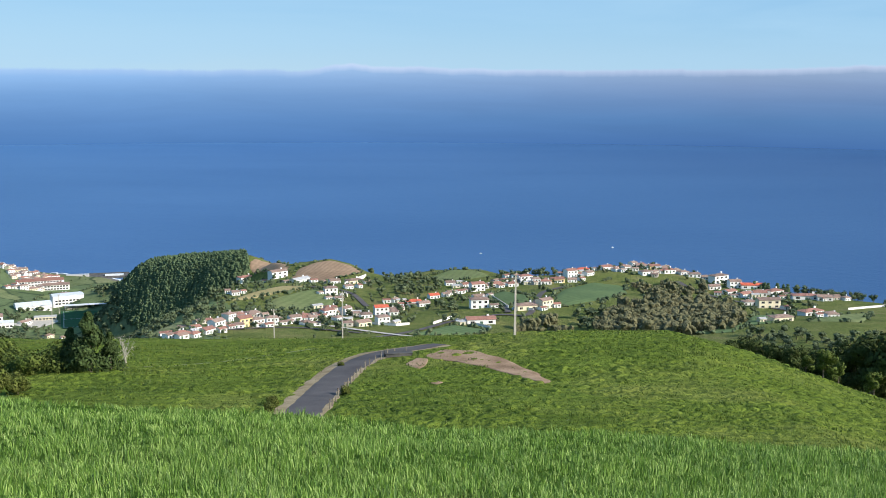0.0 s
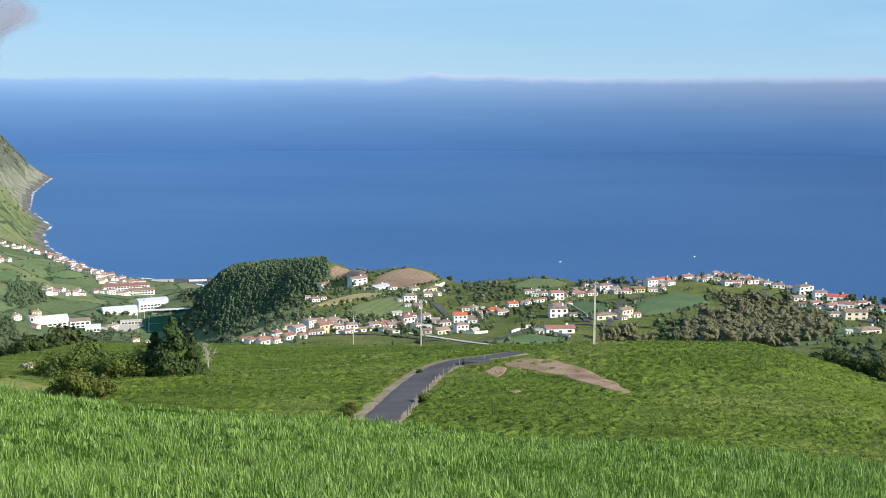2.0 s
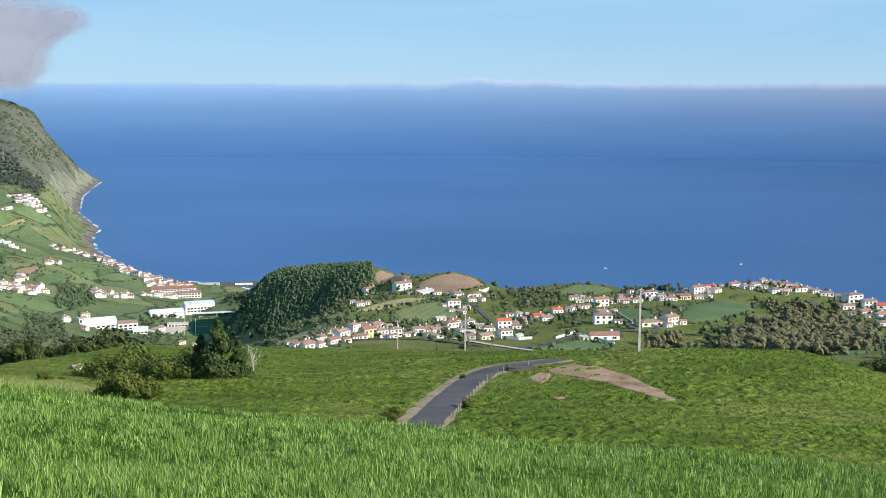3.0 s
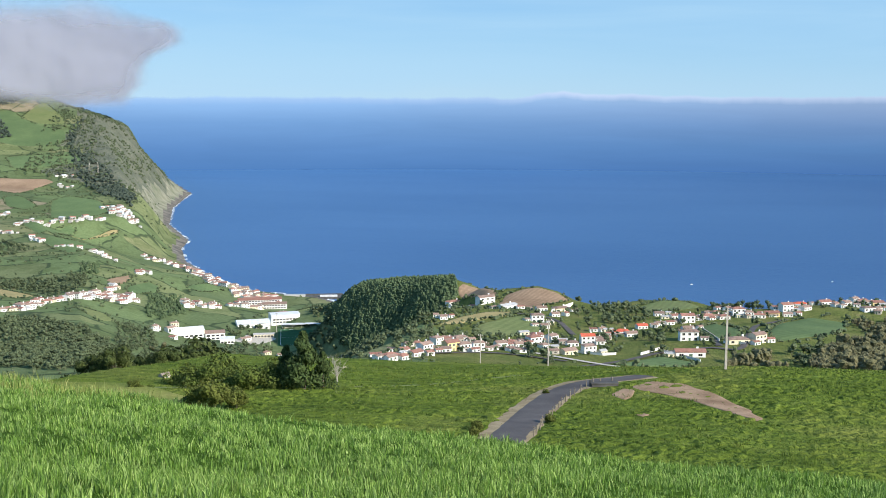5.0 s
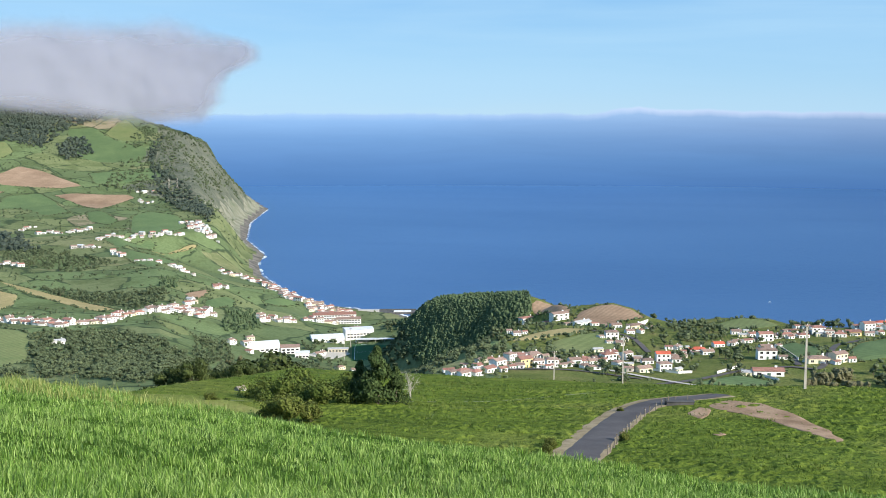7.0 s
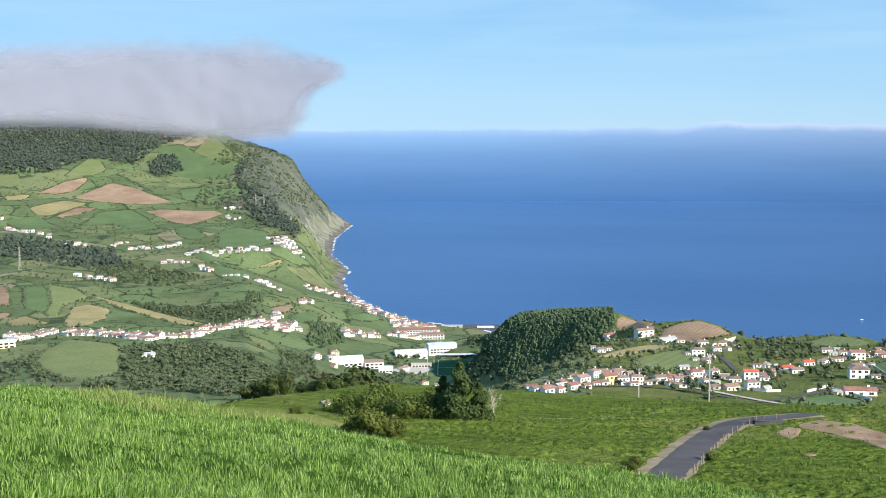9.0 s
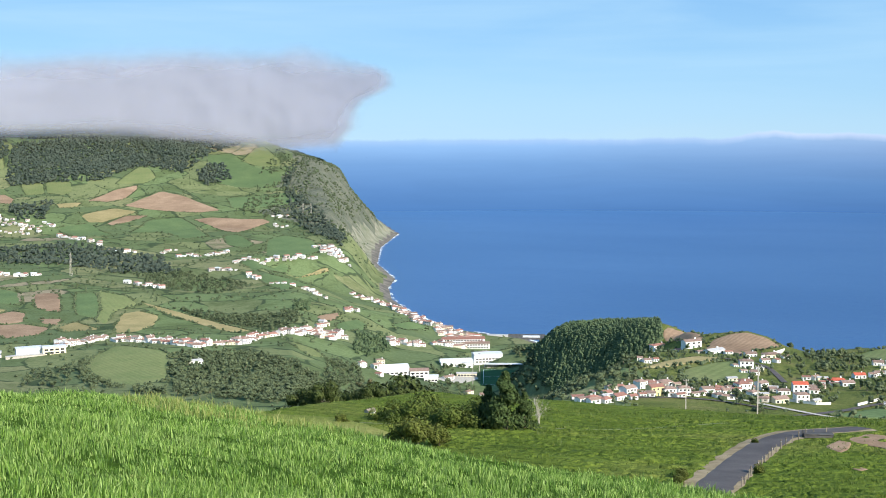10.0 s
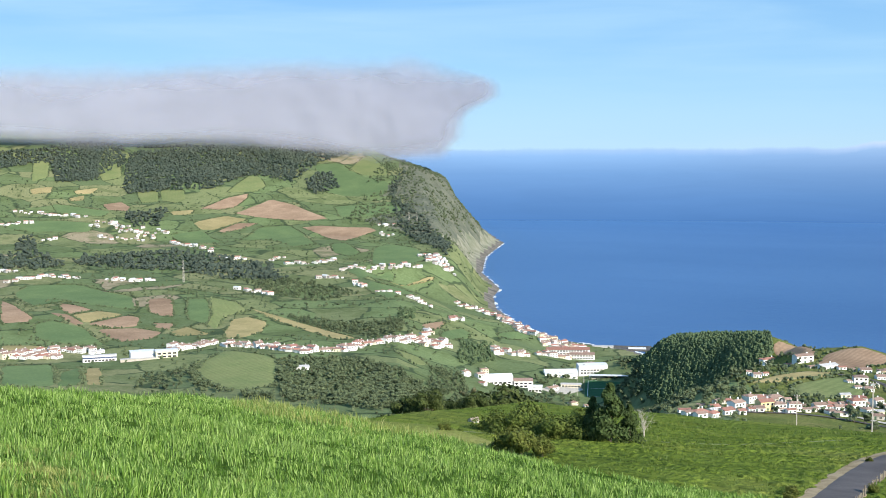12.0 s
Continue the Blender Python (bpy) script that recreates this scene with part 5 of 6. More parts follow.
for i, tile in enumerate((TILE_BROWN, TILE_RED, WHITE_SHEET)):
    far = np.array(far_houses[i::3])
    spots = np.column_stack([far[:, :2], ground(far[:, 0], far[:, 1])])
    scattered("hamlet", house_proto(), spots, far[:, 3], np.radians(far[:, 2]), [HAMLET_PLASTER, tile, GLASS],
              "small white houses of the hamlets across the valley", "houses")


def hall(x, y, w, d, h, turn, wall, roof, rise, rows, label, bays=8, band=None):
    """A large plain building with bands of windows."""
    root = tagged(new("hall"), label, "hall")
    part("wall", gable_wall(w, d, h, rise), wall, root)
    part("roof", gable_roof(w, d, h, rise, 0.5, 0.3), roof, root)
    for r in range(rows):
        for i in range(bays):
            window_part(root, (i + 0.5) / bays * w * 0.92 - w * 0.46, -d / 2, 1.0 + r * 3.4, w / bays * 0.6, 1.8)
    if band:
        part("painted_band", box(-w / 2, -d / 2 - 0.05, h * 0.62, w / 2, -d / 2 - 0.004, h * 0.86), band, root, "dark blue painted band")
        part("parapet", box(-w / 2 - 0.3, -d / 2 - 0.3, h, w / 2 + 0.3, -d / 2 + 0.2, h + 0.9), PLASTER, root)
    root.matrix_basis = pose(x, y, level(x, y), 0, 0, turn)
    return root


BLUE_BAND = two_tone("blue_band_paint", (0.05, 0.07, 0.13), (0.08, 0.1, 0.18), 0.5, 0.6, 0.3)
hall(-455, 1376, 36, 20, 11, 30, PLASTER, WHITE_SHEET, 1.2, 2, "large white sports hall with a pale sheet roof")
hall(-484, 1340, 40, 24, 5, 28, PLASTER, WHITE_SHEET, 3.2, 0, "low white warehouse with a shallow pale gable roof")
hall(-552, 1560, 62, 16, 7, 24, PLASTER, TILE_RED, 2.4, 2, "long white harbour building with a red tiled roof", 14)
hall(-520, 1530, 34, 14, 7, 22, PLASTER, TILE_BROWN, 2.0, 2, "white two-storey harbour building with a brown roof")
hall(-896, 981, 36, 12, 6.5, 42, PLASTER, SHEET, 0.8, 1, "white school wing with a dark blue band", 9, BLUE_BAND)
hall(-852, 1000, 26, 16, 9, 46, PLASTER, WHITE_SHEET, 0.6, 1, "white flat-roofed school block with few windows", 4)
hall(-828, 1012, 24, 14, 8, 44, CREAM, WHITE_SHEET, 0.6, 2, "cream school block with wide window bands", 4)
hall(-846, 988, 40, 5, 2.6, 44, CONCRETE, SHEET, 0.4, 0, "low grey covered walk before the school")

hall(-522, 1222, 40, 18, 8, 34, PLASTER, WHITE_SHEET, 3.0, 1, "white community hall with a shallow pale roof", 7)
hall(-492, 1236, 22, 16, 8, 26, PLASTER, TILE_BROWN, 2.0, 2, "tall white building with a brown tiled roof", 4)
hall(-470, 1218, 16, 12, 6, 20, PLASTER, WHITE_SHEET, 1.4, 1, "small white annex beside the community hall", 4)
hall(-452, 1290, 24, 9, 4, 18, CREAM, SHEET, 1.0, 1, "low cream changing rooms beside the pitch", 6)

# ---- football ground ----
TURF = furrowed("sports_turf", (0.03, 0.085, 0.04), (0.045, 0.11, 0.05), 30.0, 100)
LINE = Nodes("pitch_line_paint", 0.7).done((0.75, 0.76, 0.75))
pitch = tagged(new("football_pitch"), "dark green football pitch with white lines", "pitch")
part("turf", box(-34, -47, -1.5, 34, 47, 0.15), TURF, pitch)
for x0, y0, x1, y1 in ((-31, -45, 31, -44.6), (-31, 44.6, 31, 45), (-31, -45, -30.6, 45), (30.6, -45, 31, 45), (-31, -0.2, 31, 0.2)):
    part("line", box(x0, y0, 0.155, x1, y1, 0.17), LINE, pitch)
pitch.matrix_basis = pose(-402, 1300, 17.4, 0, 0, 18)
stand = tagged(new("grandstand"), "long white roofed grandstand beside the pitch", "grandstand")
part("roof", box(-30, -4, 5.2, 30, 5, 5.7), WHITE_SHEET, stand)
part("back_wall", box(-30, 4.4, -2, 30, 4.9, 5.2), PLASTER, stand)
for i in range(6):
    part("post", tube((-28 + i * 11.2, -3.5, -1.5), (-28 + i * 11.2, -3.5, 5.2), 0.15, 0.15), CONCRETE, stand)
for i in range(4):
    part("tier", box(-29, -2 + i * 1.5, -1.5, 29, -0.5 + i * 1.5, 0.5 + i * 0.6), CONCRETE, stand)
stand.matrix_basis = pose(-419, 1352, 17.2, 0, 0, 18)
side_stand = tagged(new("grandstand"), "pale concrete stepped stand along the pitch", "grandstand")
for i in range(6):
    part("tier", box(-30, -3 + i * 1.4, -1.5, 30, -1.6 + i * 1.4, 0.5 + i * 0.7), CONCRETE, side_stand)
side_stand.matrix_basis = pose(-362, 1313, 17.2, 0, 0, -72)


def floodlight(x, y, high):
    root = tagged(new("floodlight_mast"), "tall grey floodlight mast beside the football pitch", "floodlight", "floodlights")
    part("pole", tube((0, 0, -1), (0, 0, high), 0.45, 0.22), CONCRETE, root)
    part("lamp_bar", box(-1.6, -0.25, high, 1.6, 0.25, high + 1.0), SHEET, root)
    root.matrix_basis = pose(x, y, level(x, y), 0, 0, 18)


for x, y in ((-358, 1268), (-430, 1248), (-376, 1345), (-447, 1322)):
    floodlight(x, y, 22)

# ---- harbour ----
quay = tagged(new("quay"), "dark stone harbour quay with a breakwater", "quay")
part("pier", box(-48, -11, -4, 48, 11, 3.0), DARK_STONE, quay)
part("parapet", box(-48, 9.5, 3.0, 48, 11, 4.6), DARK_STONE, quay)
part("shed", box(-40, -8, 3.0, -8, 2, 6.2), SHEET, quay)
part("boat_shelter", box(14, -9, 3.0, 40, -3, 5.2), WHITE_SHEET, quay)
quay.matrix_basis = pose(-505, 1655, 0, 0, 0, 16)


def boat(x, y, turn, size):
    root = tagged(new("boat"), "small white motor boat on the open sea", "boat", "boats")
    bm = box(-5, -1.4, -0.3, 5, 1.4, 1.1, taper=1.12)
    part("hull", bm, PLASTER, root)
    part("cabin", box(-1.8, -1.0, 1.1, 1.6, 1.0, 2.6, taper=0.85), PLASTER, root)
    part("windscreen", box(1.6, -0.9, 1.5, 1.72, 0.9, 2.4), GLASS, root)
    root.matrix_basis = pose(x, y, 0, 0, 0, turn)
    root.scale = (size, size, size)


boat(770, 1700, 8, 1.0)
boat(63, 1898, 20, 0.45)
boat(292, 1971, 35, 0.45)
foam_wake = mesh_object("wake", [(740, 1694.5, 0.12), (766, 1698.6, 0.12), (766, 1701, 0.12), (738, 1699, 0.12)], [(0, 1, 2, 3)], [PLASTER])
tagged(foam_wake, "thin white wake behind the boat", "wake", kind="stuff")

# surf along the rocky shore
surf_v, surf_f = [], []
for (ax, ay), (bx, by) in zip(COAST[:9], COAST[1:10]):
    a, b = Vector((ax, ay)), Vector((bx, by))
    out = Vector((b.y - a.y, -(b.x - a.x))).normalized()
    if float(inland(np.array([(a + out * 5).x]), np.array([(a + out * 5).y]))[0]) > 0:
        out = -out
    for i in range(int((b - a).length / 5)):
        p = a.lerp(b, i * 5 / (b - a).length)
        r = float(ripple(p.x, p.y, 16, 3))
        if r > -0.25:
            q = p + out * rng.uniform(3.0, 8)
            w, l = rng.uniform(1, 3) * (1 + max(0, r)), rng.uniform(2.5, 6)
            ring = [q + (b - a).normalized() * l * math.cos(t) * rng.uniform(0.6, 1.1) + out * w * math.sin(t) * rng.uniform(0.6, 1.1) for t in np.arange(6) * math.tau / 6]
            k = len(surf_v)
            surf_v += [(c.x, c.y, 0.35 + 0.02 * (i % 7)) for c in ring]
            surf_f.append((k, k + 1, k + 2, k + 3, k + 4, k + 5))
FOAM = two_tone("sea_foam", (0.6, 0.65, 0.68), (0.82, 0.84, 0.85), 0.3, 0.7, 0.3)
tagged(mesh_object("surf", surf_v, surf_f, [FOAM]), "white broken surf along the rocky shore", "surf", kind="stuff")


def mast(x, y, high, wide, label):
    """A lattice mast with four legs and cross braces."""
    root = tagged(new("radio_mast"), label, "mast", "masts")
    for sx in (-1, 1):
        for sy in (-1, 1):
            part("leg", tube((sx * wide, sy * wide, -1), (sx * wide * 0.5, sy * wide * 0.5, high), 0.16, 0.1, 5), CONCRETE, root)
    n = int(high / 3.5)
    for i in range(n):
        bm = bmesh.new()
        for k in range(4):
            za, zb = high * i / n, high * (i + 1) / n
            wa, wb = wide * (1 - 0.5 * za / high), wide * (1 - 0.5 * zb / high)
            c = [(-1, -1), (1, -1), (1, 1), (-1, 1)]
            p, q = c[k], c[(k + 1) % 4]
            add_tube(bm, (p[0] * wa, p[1] * wa, za), (q[0] * wb, q[1] * wb, zb), 0.08, 0.08, 4)
        part("brace", bm, CONCRETE, root)
    part("antenna", tube((0, 0, high), (0, 0, high + 3), 0.2, 0.12, 5), CONCRETE, root)
    root.matrix_basis = pose(x, y, level(x, y))


mast(-1229, 1551, 37, 1.6, "tall pale lattice radio mast among the trees")
mast(-1285, 2484, 27, 1.6, "pale lattice radio mast on the green shoulder")
mast(-1267, 2490, 27, 1.6, "pale lattice radio mast on the green shoulder")


def boundary_wall(x0, y0, x1, y1, high):
    root = tagged(new("boundary_wall"), "low white plastered boundary wall beside a lane", "wall", "boundary walls")
    l = math.hypot(x1 - x0, y1 - y0) / 2
    za, zb = level(x0, y0), level(x1, y1)
    part("masonry", box(-l, -0.2, -2, l, 0.2, high), PLASTER, root)
    part("coping", box(-l - 0.1, -0.28, high, l + 0.1, 0.28, high + 0.14), CONCRETE, root)
    tilt = -math.degrees(math.atan2(zb - za, 2 * l))
    root.matrix_basis = pose((x0 + x1) / 2, (y0 + y1) / 2, (za + zb) / 2) @ pose(0, 0, 0, 0, 0, math.degrees(math.atan2(y1 - y0, x1 - x0))) @ pose(0, 0, 0, 0, tilt, 0)


for ends in WALLS:
    boundary_wall(*ends)

# ---- the cloud on the mountain ----


def vapour():
    m = Nodes("cloud_vapour", 1.0, 0.0)
    billow = m.noise(0.004, 2.0, 0.5, 0.2)
    bump = m.n.new("ShaderNodeBump")
    bump.inputs["Strength"].default_value, bump.inputs["Distance"].default_value = 0.6, 60.0
    m.l.new(billow, bump.inputs["Height"])
    lit = m.n.new("ShaderNodeBsdfDiffuse")
    glow = m.n.new("ShaderNodeBsdfTranslucent")
    for b in (lit, glow):
        b.inputs["Color"].default_value = (0.315, 0.335, 0.405, 1)
        m.l.new(bump.outputs["Normal"], b.inputs["Normal"])
    body = m.n.new("ShaderNodeMixShader")
    body.inputs["Fac"].default_value = 0.3
    m.l.new(lit.outputs["BSDF"], body.inputs[1])
    m.l.new(glow.outputs["BSDF"], body.inputs[2])
    thick = m.n.new("ShaderNodeAttribute")
    thick.attribute_name = "thinness"
    clear = m.n.new("ShaderNodeBsdfTransparent")
    out = m.n.new("ShaderNodeMixShader")
    m.l.new(thick.outputs["Fac"], out.inputs["Fac"])
    m.l.new(clear.outputs["BSDF"], out.inputs[1])
    m.l.new(body.outputs["Shader"], out.inputs[2])
    m.l.new(out.outputs["Shader"], m.n["Material Output"].inputs["Surface"])
    return m.mat


VAPOUR = vapour()


def cloud_layer(d0, seed, parent):
    """One sheet of the cloud, curved and outlined to fit the camera's view; its thickness thins out towards the rims.
    """
    u = np.concatenate([np.linspace(22.2, 30, 90), np.linspace(30.4, 62, 64)])
    h = np.linspace(235, 620, 54)
    az, z = np.meshgrid(u, h, indexing="ij")
    t = np.radians(az)
    p = np.stack([-d0 * np.sin(t), d0 * np.cos(t), z], -1).reshape(-1, 3)
    soft = np.array([noise.fractal(Vector(q) * 0.0055 + Vector((seed, 0, 0)), 1.0, 2.0, 3) for q in p]).reshape(az.shape)
    wide = np.array([noise.noise(Vector(q) * 0.0028 + Vector((0, seed * 0.3, 0))) for q in p]).reshape(az.shape)
    top = interp(az, [22, 26, 30, 36, 44, 62], [556, 560, 566, 556, 546, 560]) + 38 * wide
    low = interp(az, [22, 26.5, 28, 33, 40, 48, 62], [276, 264, 256, 290, 314, 322, 324]) + 34 * wide + 16 * soft
    edge = interp(z, [240, 310, 335, 360, 385, 420, 445, 465, 490, 515, 545, 620], [25.9, 25.1, 24.7, 24.6, 24.5, 24.0, 23.3, 22.8, 22.8, 23.5, 25.2, 26.6])
    inner = np.minimum(np.minimum((top - z) / 115, (z - low) / 85), (az - edge) / 1.5)
    k = np.clip(inner + 0.34 * soft + 0.08, 0, 1)
    k = k * k * (3 - 2 * k) * 0.62
    sway = 9 * soft
    q = np.stack([-(d0 + sway) * np.sin(t), (d0 + sway) * np.cos(t), z], -1).reshape(-1, 3)
    ob = mesh_object("vapour_layer", q, grid_faces(len(u), len(h))[:, ::-1], [VAPOUR])
    ob.visible_shadow = d0 > 3560
    ob.data.attributes.new("thinness", "FLOAT", "POINT").data.foreach_set("value", k.ravel().astype(np.float32))
    ob.parent = parent


cloud = tagged(new("cloud"), "grey-white billowing cloud resting on the mountain", "cloud")
for i in range(6):
    cloud_layer(3450 + 50 * i, 1.7 * i, cloud)

# ---- the pasture: lane, fence, poles, trees ----
ASPHALT = two_tone("old_asphalt", (0.062, 0.054, 0.053), (0.105, 0.092, 0.089), 0.25, 0.85, 0.25, 6.0, 0.5, 0.02)
VERGE = two_tone("dusty_verge", (0.2, 0.15, 0.085), (0.34, 0.27, 0.17), 0.5, 0.95, 0.1, 5.0, 0.6, 0.05)
WEATHERED = two_tone("weathered_wood", (0.16, 0.13, 0.1), (0.3, 0.26, 0.21), 1.5, 0.9, 0.1, 14, 0.5, 0.01)


def spline(pts, n):
    """A smooth line through points (Catmull-Rom)."""
    p = [np.array(q, float) for q in pts]
    p = [2 * p[0] - p[1]] + p + [2 * p[-1] - p[-2]]
    out = []
    for i in range(1, len(p) - 2):
        for t in np.linspace(0, 1, n, endpoint=False):
            a, b, c, d = p[i - 1:i + 3]
            out.append(0.5 * (2 * b + (c - a) * t + (2 * a - 5 * b + 4 * c - d) * t * t + (3 * b - a - 3 * c + d) * t ** 3))
    out.append(p[-2])
    return np.array(out)


def ribbon(name, line, left, right, lift, material, label, ragged, category, kind="structure", seed=1):
    way = np.gradient(line, axis=0)
    way /= np.linalg.norm(way, axis=1)[:, None]
    side = np.column_stack([way[:, 1], -way[:, 0]])
    rows = []
    for k in np.linspace(0, 1, 7):
        off = -left + (left + right) * k
        wob = ragged * ripple(line[:, 0] * 1.0 + 40 * round(k), line[:, 1], 0.9, seed) * (1 if k in (0, 1) else 0)
        q = line + side * (off + wob)[:, None]
        z = ground(q[:, 0], q[:, 1]) + lift - (0.09 if k in (0, 1) else 0)
        rows.append(np.column_stack([q, z]))
    v = np.stack(rows, 1).reshape(-1, 3)
    return tagged(mesh_object(name, v, grid_faces(len(line), 7), [material]), label, category, kind=kind)


WORN_SPOTS = [(-11.8, 11.4, 0.55), (-9.9, 9.9, 0.6), (-8.9, 8.7, 0.6), (-10.1, 9.6, 0.45), (-8.7, 9.0, 0.4), (-9.9, 13.6, 0.3), (-5.5, 14.1, 0.4)]
LANE = spline([(-9, 62), (-12, 82), (-13.1, 104), (-13.1, 113), (-12.8, 122), (-12.2, 131), (-11.0, 139), (-8.9, 145.2),
               (-5.8, 148.6), (-3.0, 150.2), (-0.5, 152.2)], 14)
ribbon("verge", LANE, 3.3, 2.5, 0.07, VERGE, "dusty pale verge along the lane", 0.35, "verge", seed=2)
ribbon("road", LANE, 2.05, 1.9, 0.12, ASPHALT, "narrow worn grey asphalt lane curving over the pasture", 0.12, "road")
ribbon("road", spline([(68, 222), (78, 219), (90, 214), (106, 206)], 10), 2.4, 2.4, 0.25, CONCRETE, "pale narrow road beyond the knoll", 0.2, "road")
ribbon("road", spline([(20, 640), (-15, 655), (-60, 690), (-95, 720)], 10), 2.4, 2.4, 0.6, CONCRETE, "pale lane leading into the village", 0.2, "road")
ribbon("path", spline([(-62, 133), (-45, 142), (-28, 154), (-10, 170)], 12), 0.8, 0.8, 0.03, LUSH, "faint light green trodden path over the pasture", 0.3, "path")

drape("car_park", [(-478, 1240), (-446, 1226), (-432, 1285), (-458, 1306)], CONCRETE, 0.5, 0.03, "grey paved yard beside the football ground", "yard", 6.0)
drape("bare_patch", [(-2.6, 143.2), (0.5, 147.2), (4.2, 144.8), (8.6, 137), (12.6, 123), (11.4, 121.5), (8.4, 127.5), (5.0, 134), (1.4, 138.2), (-0.6, 139.6)],
      EARTH, 0.07, 0.09, "bare reddish-brown earth scar on the grassy knoll", "bare earth", 1.2)
drape("bare_patch", [(-4.6, 138), (-3.2, 142.5), (-1.6, 141), (-2.0, 136), (-2.8, 133.6)], EARTH, 0.07, 0.07, "small bare earth patch beside the lane", "bare earth", 1.0)
drape("bare_patch", [(-1.6, 124), (-0.6, 125.4), (0.2, 124), (-0.6, 122.6)], EARTH, 0.06, 0.08, "small bare earth patch in the grass", "bare earth", 0.8)


DRY_GRASS = grassland("pale_dry_grass", [(0.3, (0.13, 0.165, 0.035)), (0.55, (0.2, 0.22, 0.06)), (0.75, (0.27, 0.25, 0.09))], 0.1, 2.0)
drape("grass_patch", [(-84, 88), (-60, 84), (-49, 100), (-50, 124), (-64, 138), (-98, 128)], DRY_GRASS, 0.4, 0.05, "pale yellowish rough grass beyond the brow", "grass patch", 4.0)
for lane_line in VILLAGE_LANES:
    ribbon("road", spline(lane_line, 8), 2.2, 2.2, 0.55, ASPHALT, "narrow asphalt village lane between the houses", 0.15, "road")


def fence_post(x, y, high, lean):
    root = tagged(new("fence_post"), "short weathered wooden fence post beside the lane", "post", "fence posts")
    part("stake", tube((0, 0, -0.3), (lean, 0.04, high), 0.075, 0.06, 7), WEATHERED, root)
    part("wire_staple", box(lean * 0.8 - 0.08, -0.02, high * 0.8, lean * 0.8 + 0.08, 0.02, high * 0.8 + 0.03), SHEET, root)
    root.matrix_basis = pose(x, y, level(x, y), 0, 0, float(rng.uniform(0, 360)))


lane_way = np.gradient(LANE, axis=0)
lane_way /= np.linalg.norm(lane_way, axis=1)[:, None]
step_from = 0.0
for i in range(1, len(LANE)):
    step_from += float(np.linalg.norm(LANE[i] - LANE[i - 1]))
    if step_from > 2.1 and 108 < LANE[i][1] < 149:
        step_from = 0.0
        q = LANE[i] + np.array([lane_way[i][1], -lane_way[i][0]]) * 2.35
        fence_post(q[0], q[1], rng.uniform(0.8, 1.15), rng.uniform(-0.12, 0.12))

trough = tagged(new("water_trough"), "low dark cattle trough beside the lane bend", "trough")
part("basin", box(-1.6, -0.5, -0.2, 1.6, 0.5, 0.42, taper=1.06), DARK_STONE, trough)
part("rim", box(-1.75, -0.62, 0.42, 1.75, 0.62, 0.5), DARK_STONE, trough)
part("post", box(-1.9, -0.1, -0.2, -1.72, 0.1, 0.8), DARK_STONE, trough)
trough.matrix_basis = pose(-5.6, 144.0, level(-5.6, 144.0), 0, 0, 12)


def utility_pole(x, y, top, label):
    z = level(x, y)
    h = top - z
    root = tagged(new("utility_pole"), label, "pole", "utility poles")
    part("shaft", box(-0.17, -0.13, -0.5, 0.17, 0.13, h, taper=0.6), CONCRETE, root)
    part("crossarm", box(-0.6, -0.06, h - 0.35, 0.6, 0.06, h - 0.22), WEATHERED, root)
    for s in (-0.5, 0.5):
        part("insulator", tube((s, 0, h - 0.22), (s, 0, h - 0.02), 0.06, 0.04), PLASTER, root)
    root.matrix_basis = pose(x, y, z, 0, 0, 8)


utility_pole(10.1, 158.0, 271.9, "square pale concrete utility pole behind the knoll")
utility_pole(-20.5, 232, 255.3, "slim pale concrete utility pole behind the pasture")
utility_pole(-37.5, 252, 247.4, "slim pale concrete utility pole behind the pasture")


def leaf_quads(centres, radii, count, leaf, squash, g, droop=0.0):
    k = g.integers(0, len(centres), count)
    u = g.standard_normal((count, 3))
    u /= np.linalg.norm(u, axis=1)[:, None]
    r = radii[k] * g.uniform(0.55, 1.08, count)
    p = centres[k] + u * r[:, None] * (1, 1, squash)
    a = np.cross(u, g.standard_normal((count, 3)))
    a /= np.linalg.norm(a, axis=1)[:, None] + 1e-9
    b = np.cross(u, a) + 0.5 * u * g.uniform(-1, 1, (count, 1))
    a[:, 2] -= droop
    s = leaf * g.uniform(0.5, 1.3, (count, 1))
    v = np.stack([p - a * s, p - b * s * 0.6, p + a * s, p + b * s * 0.6], 1).reshape(-1, 3)
    f = np.arange(count * 4).reshape(-1, 4)
    return v, f


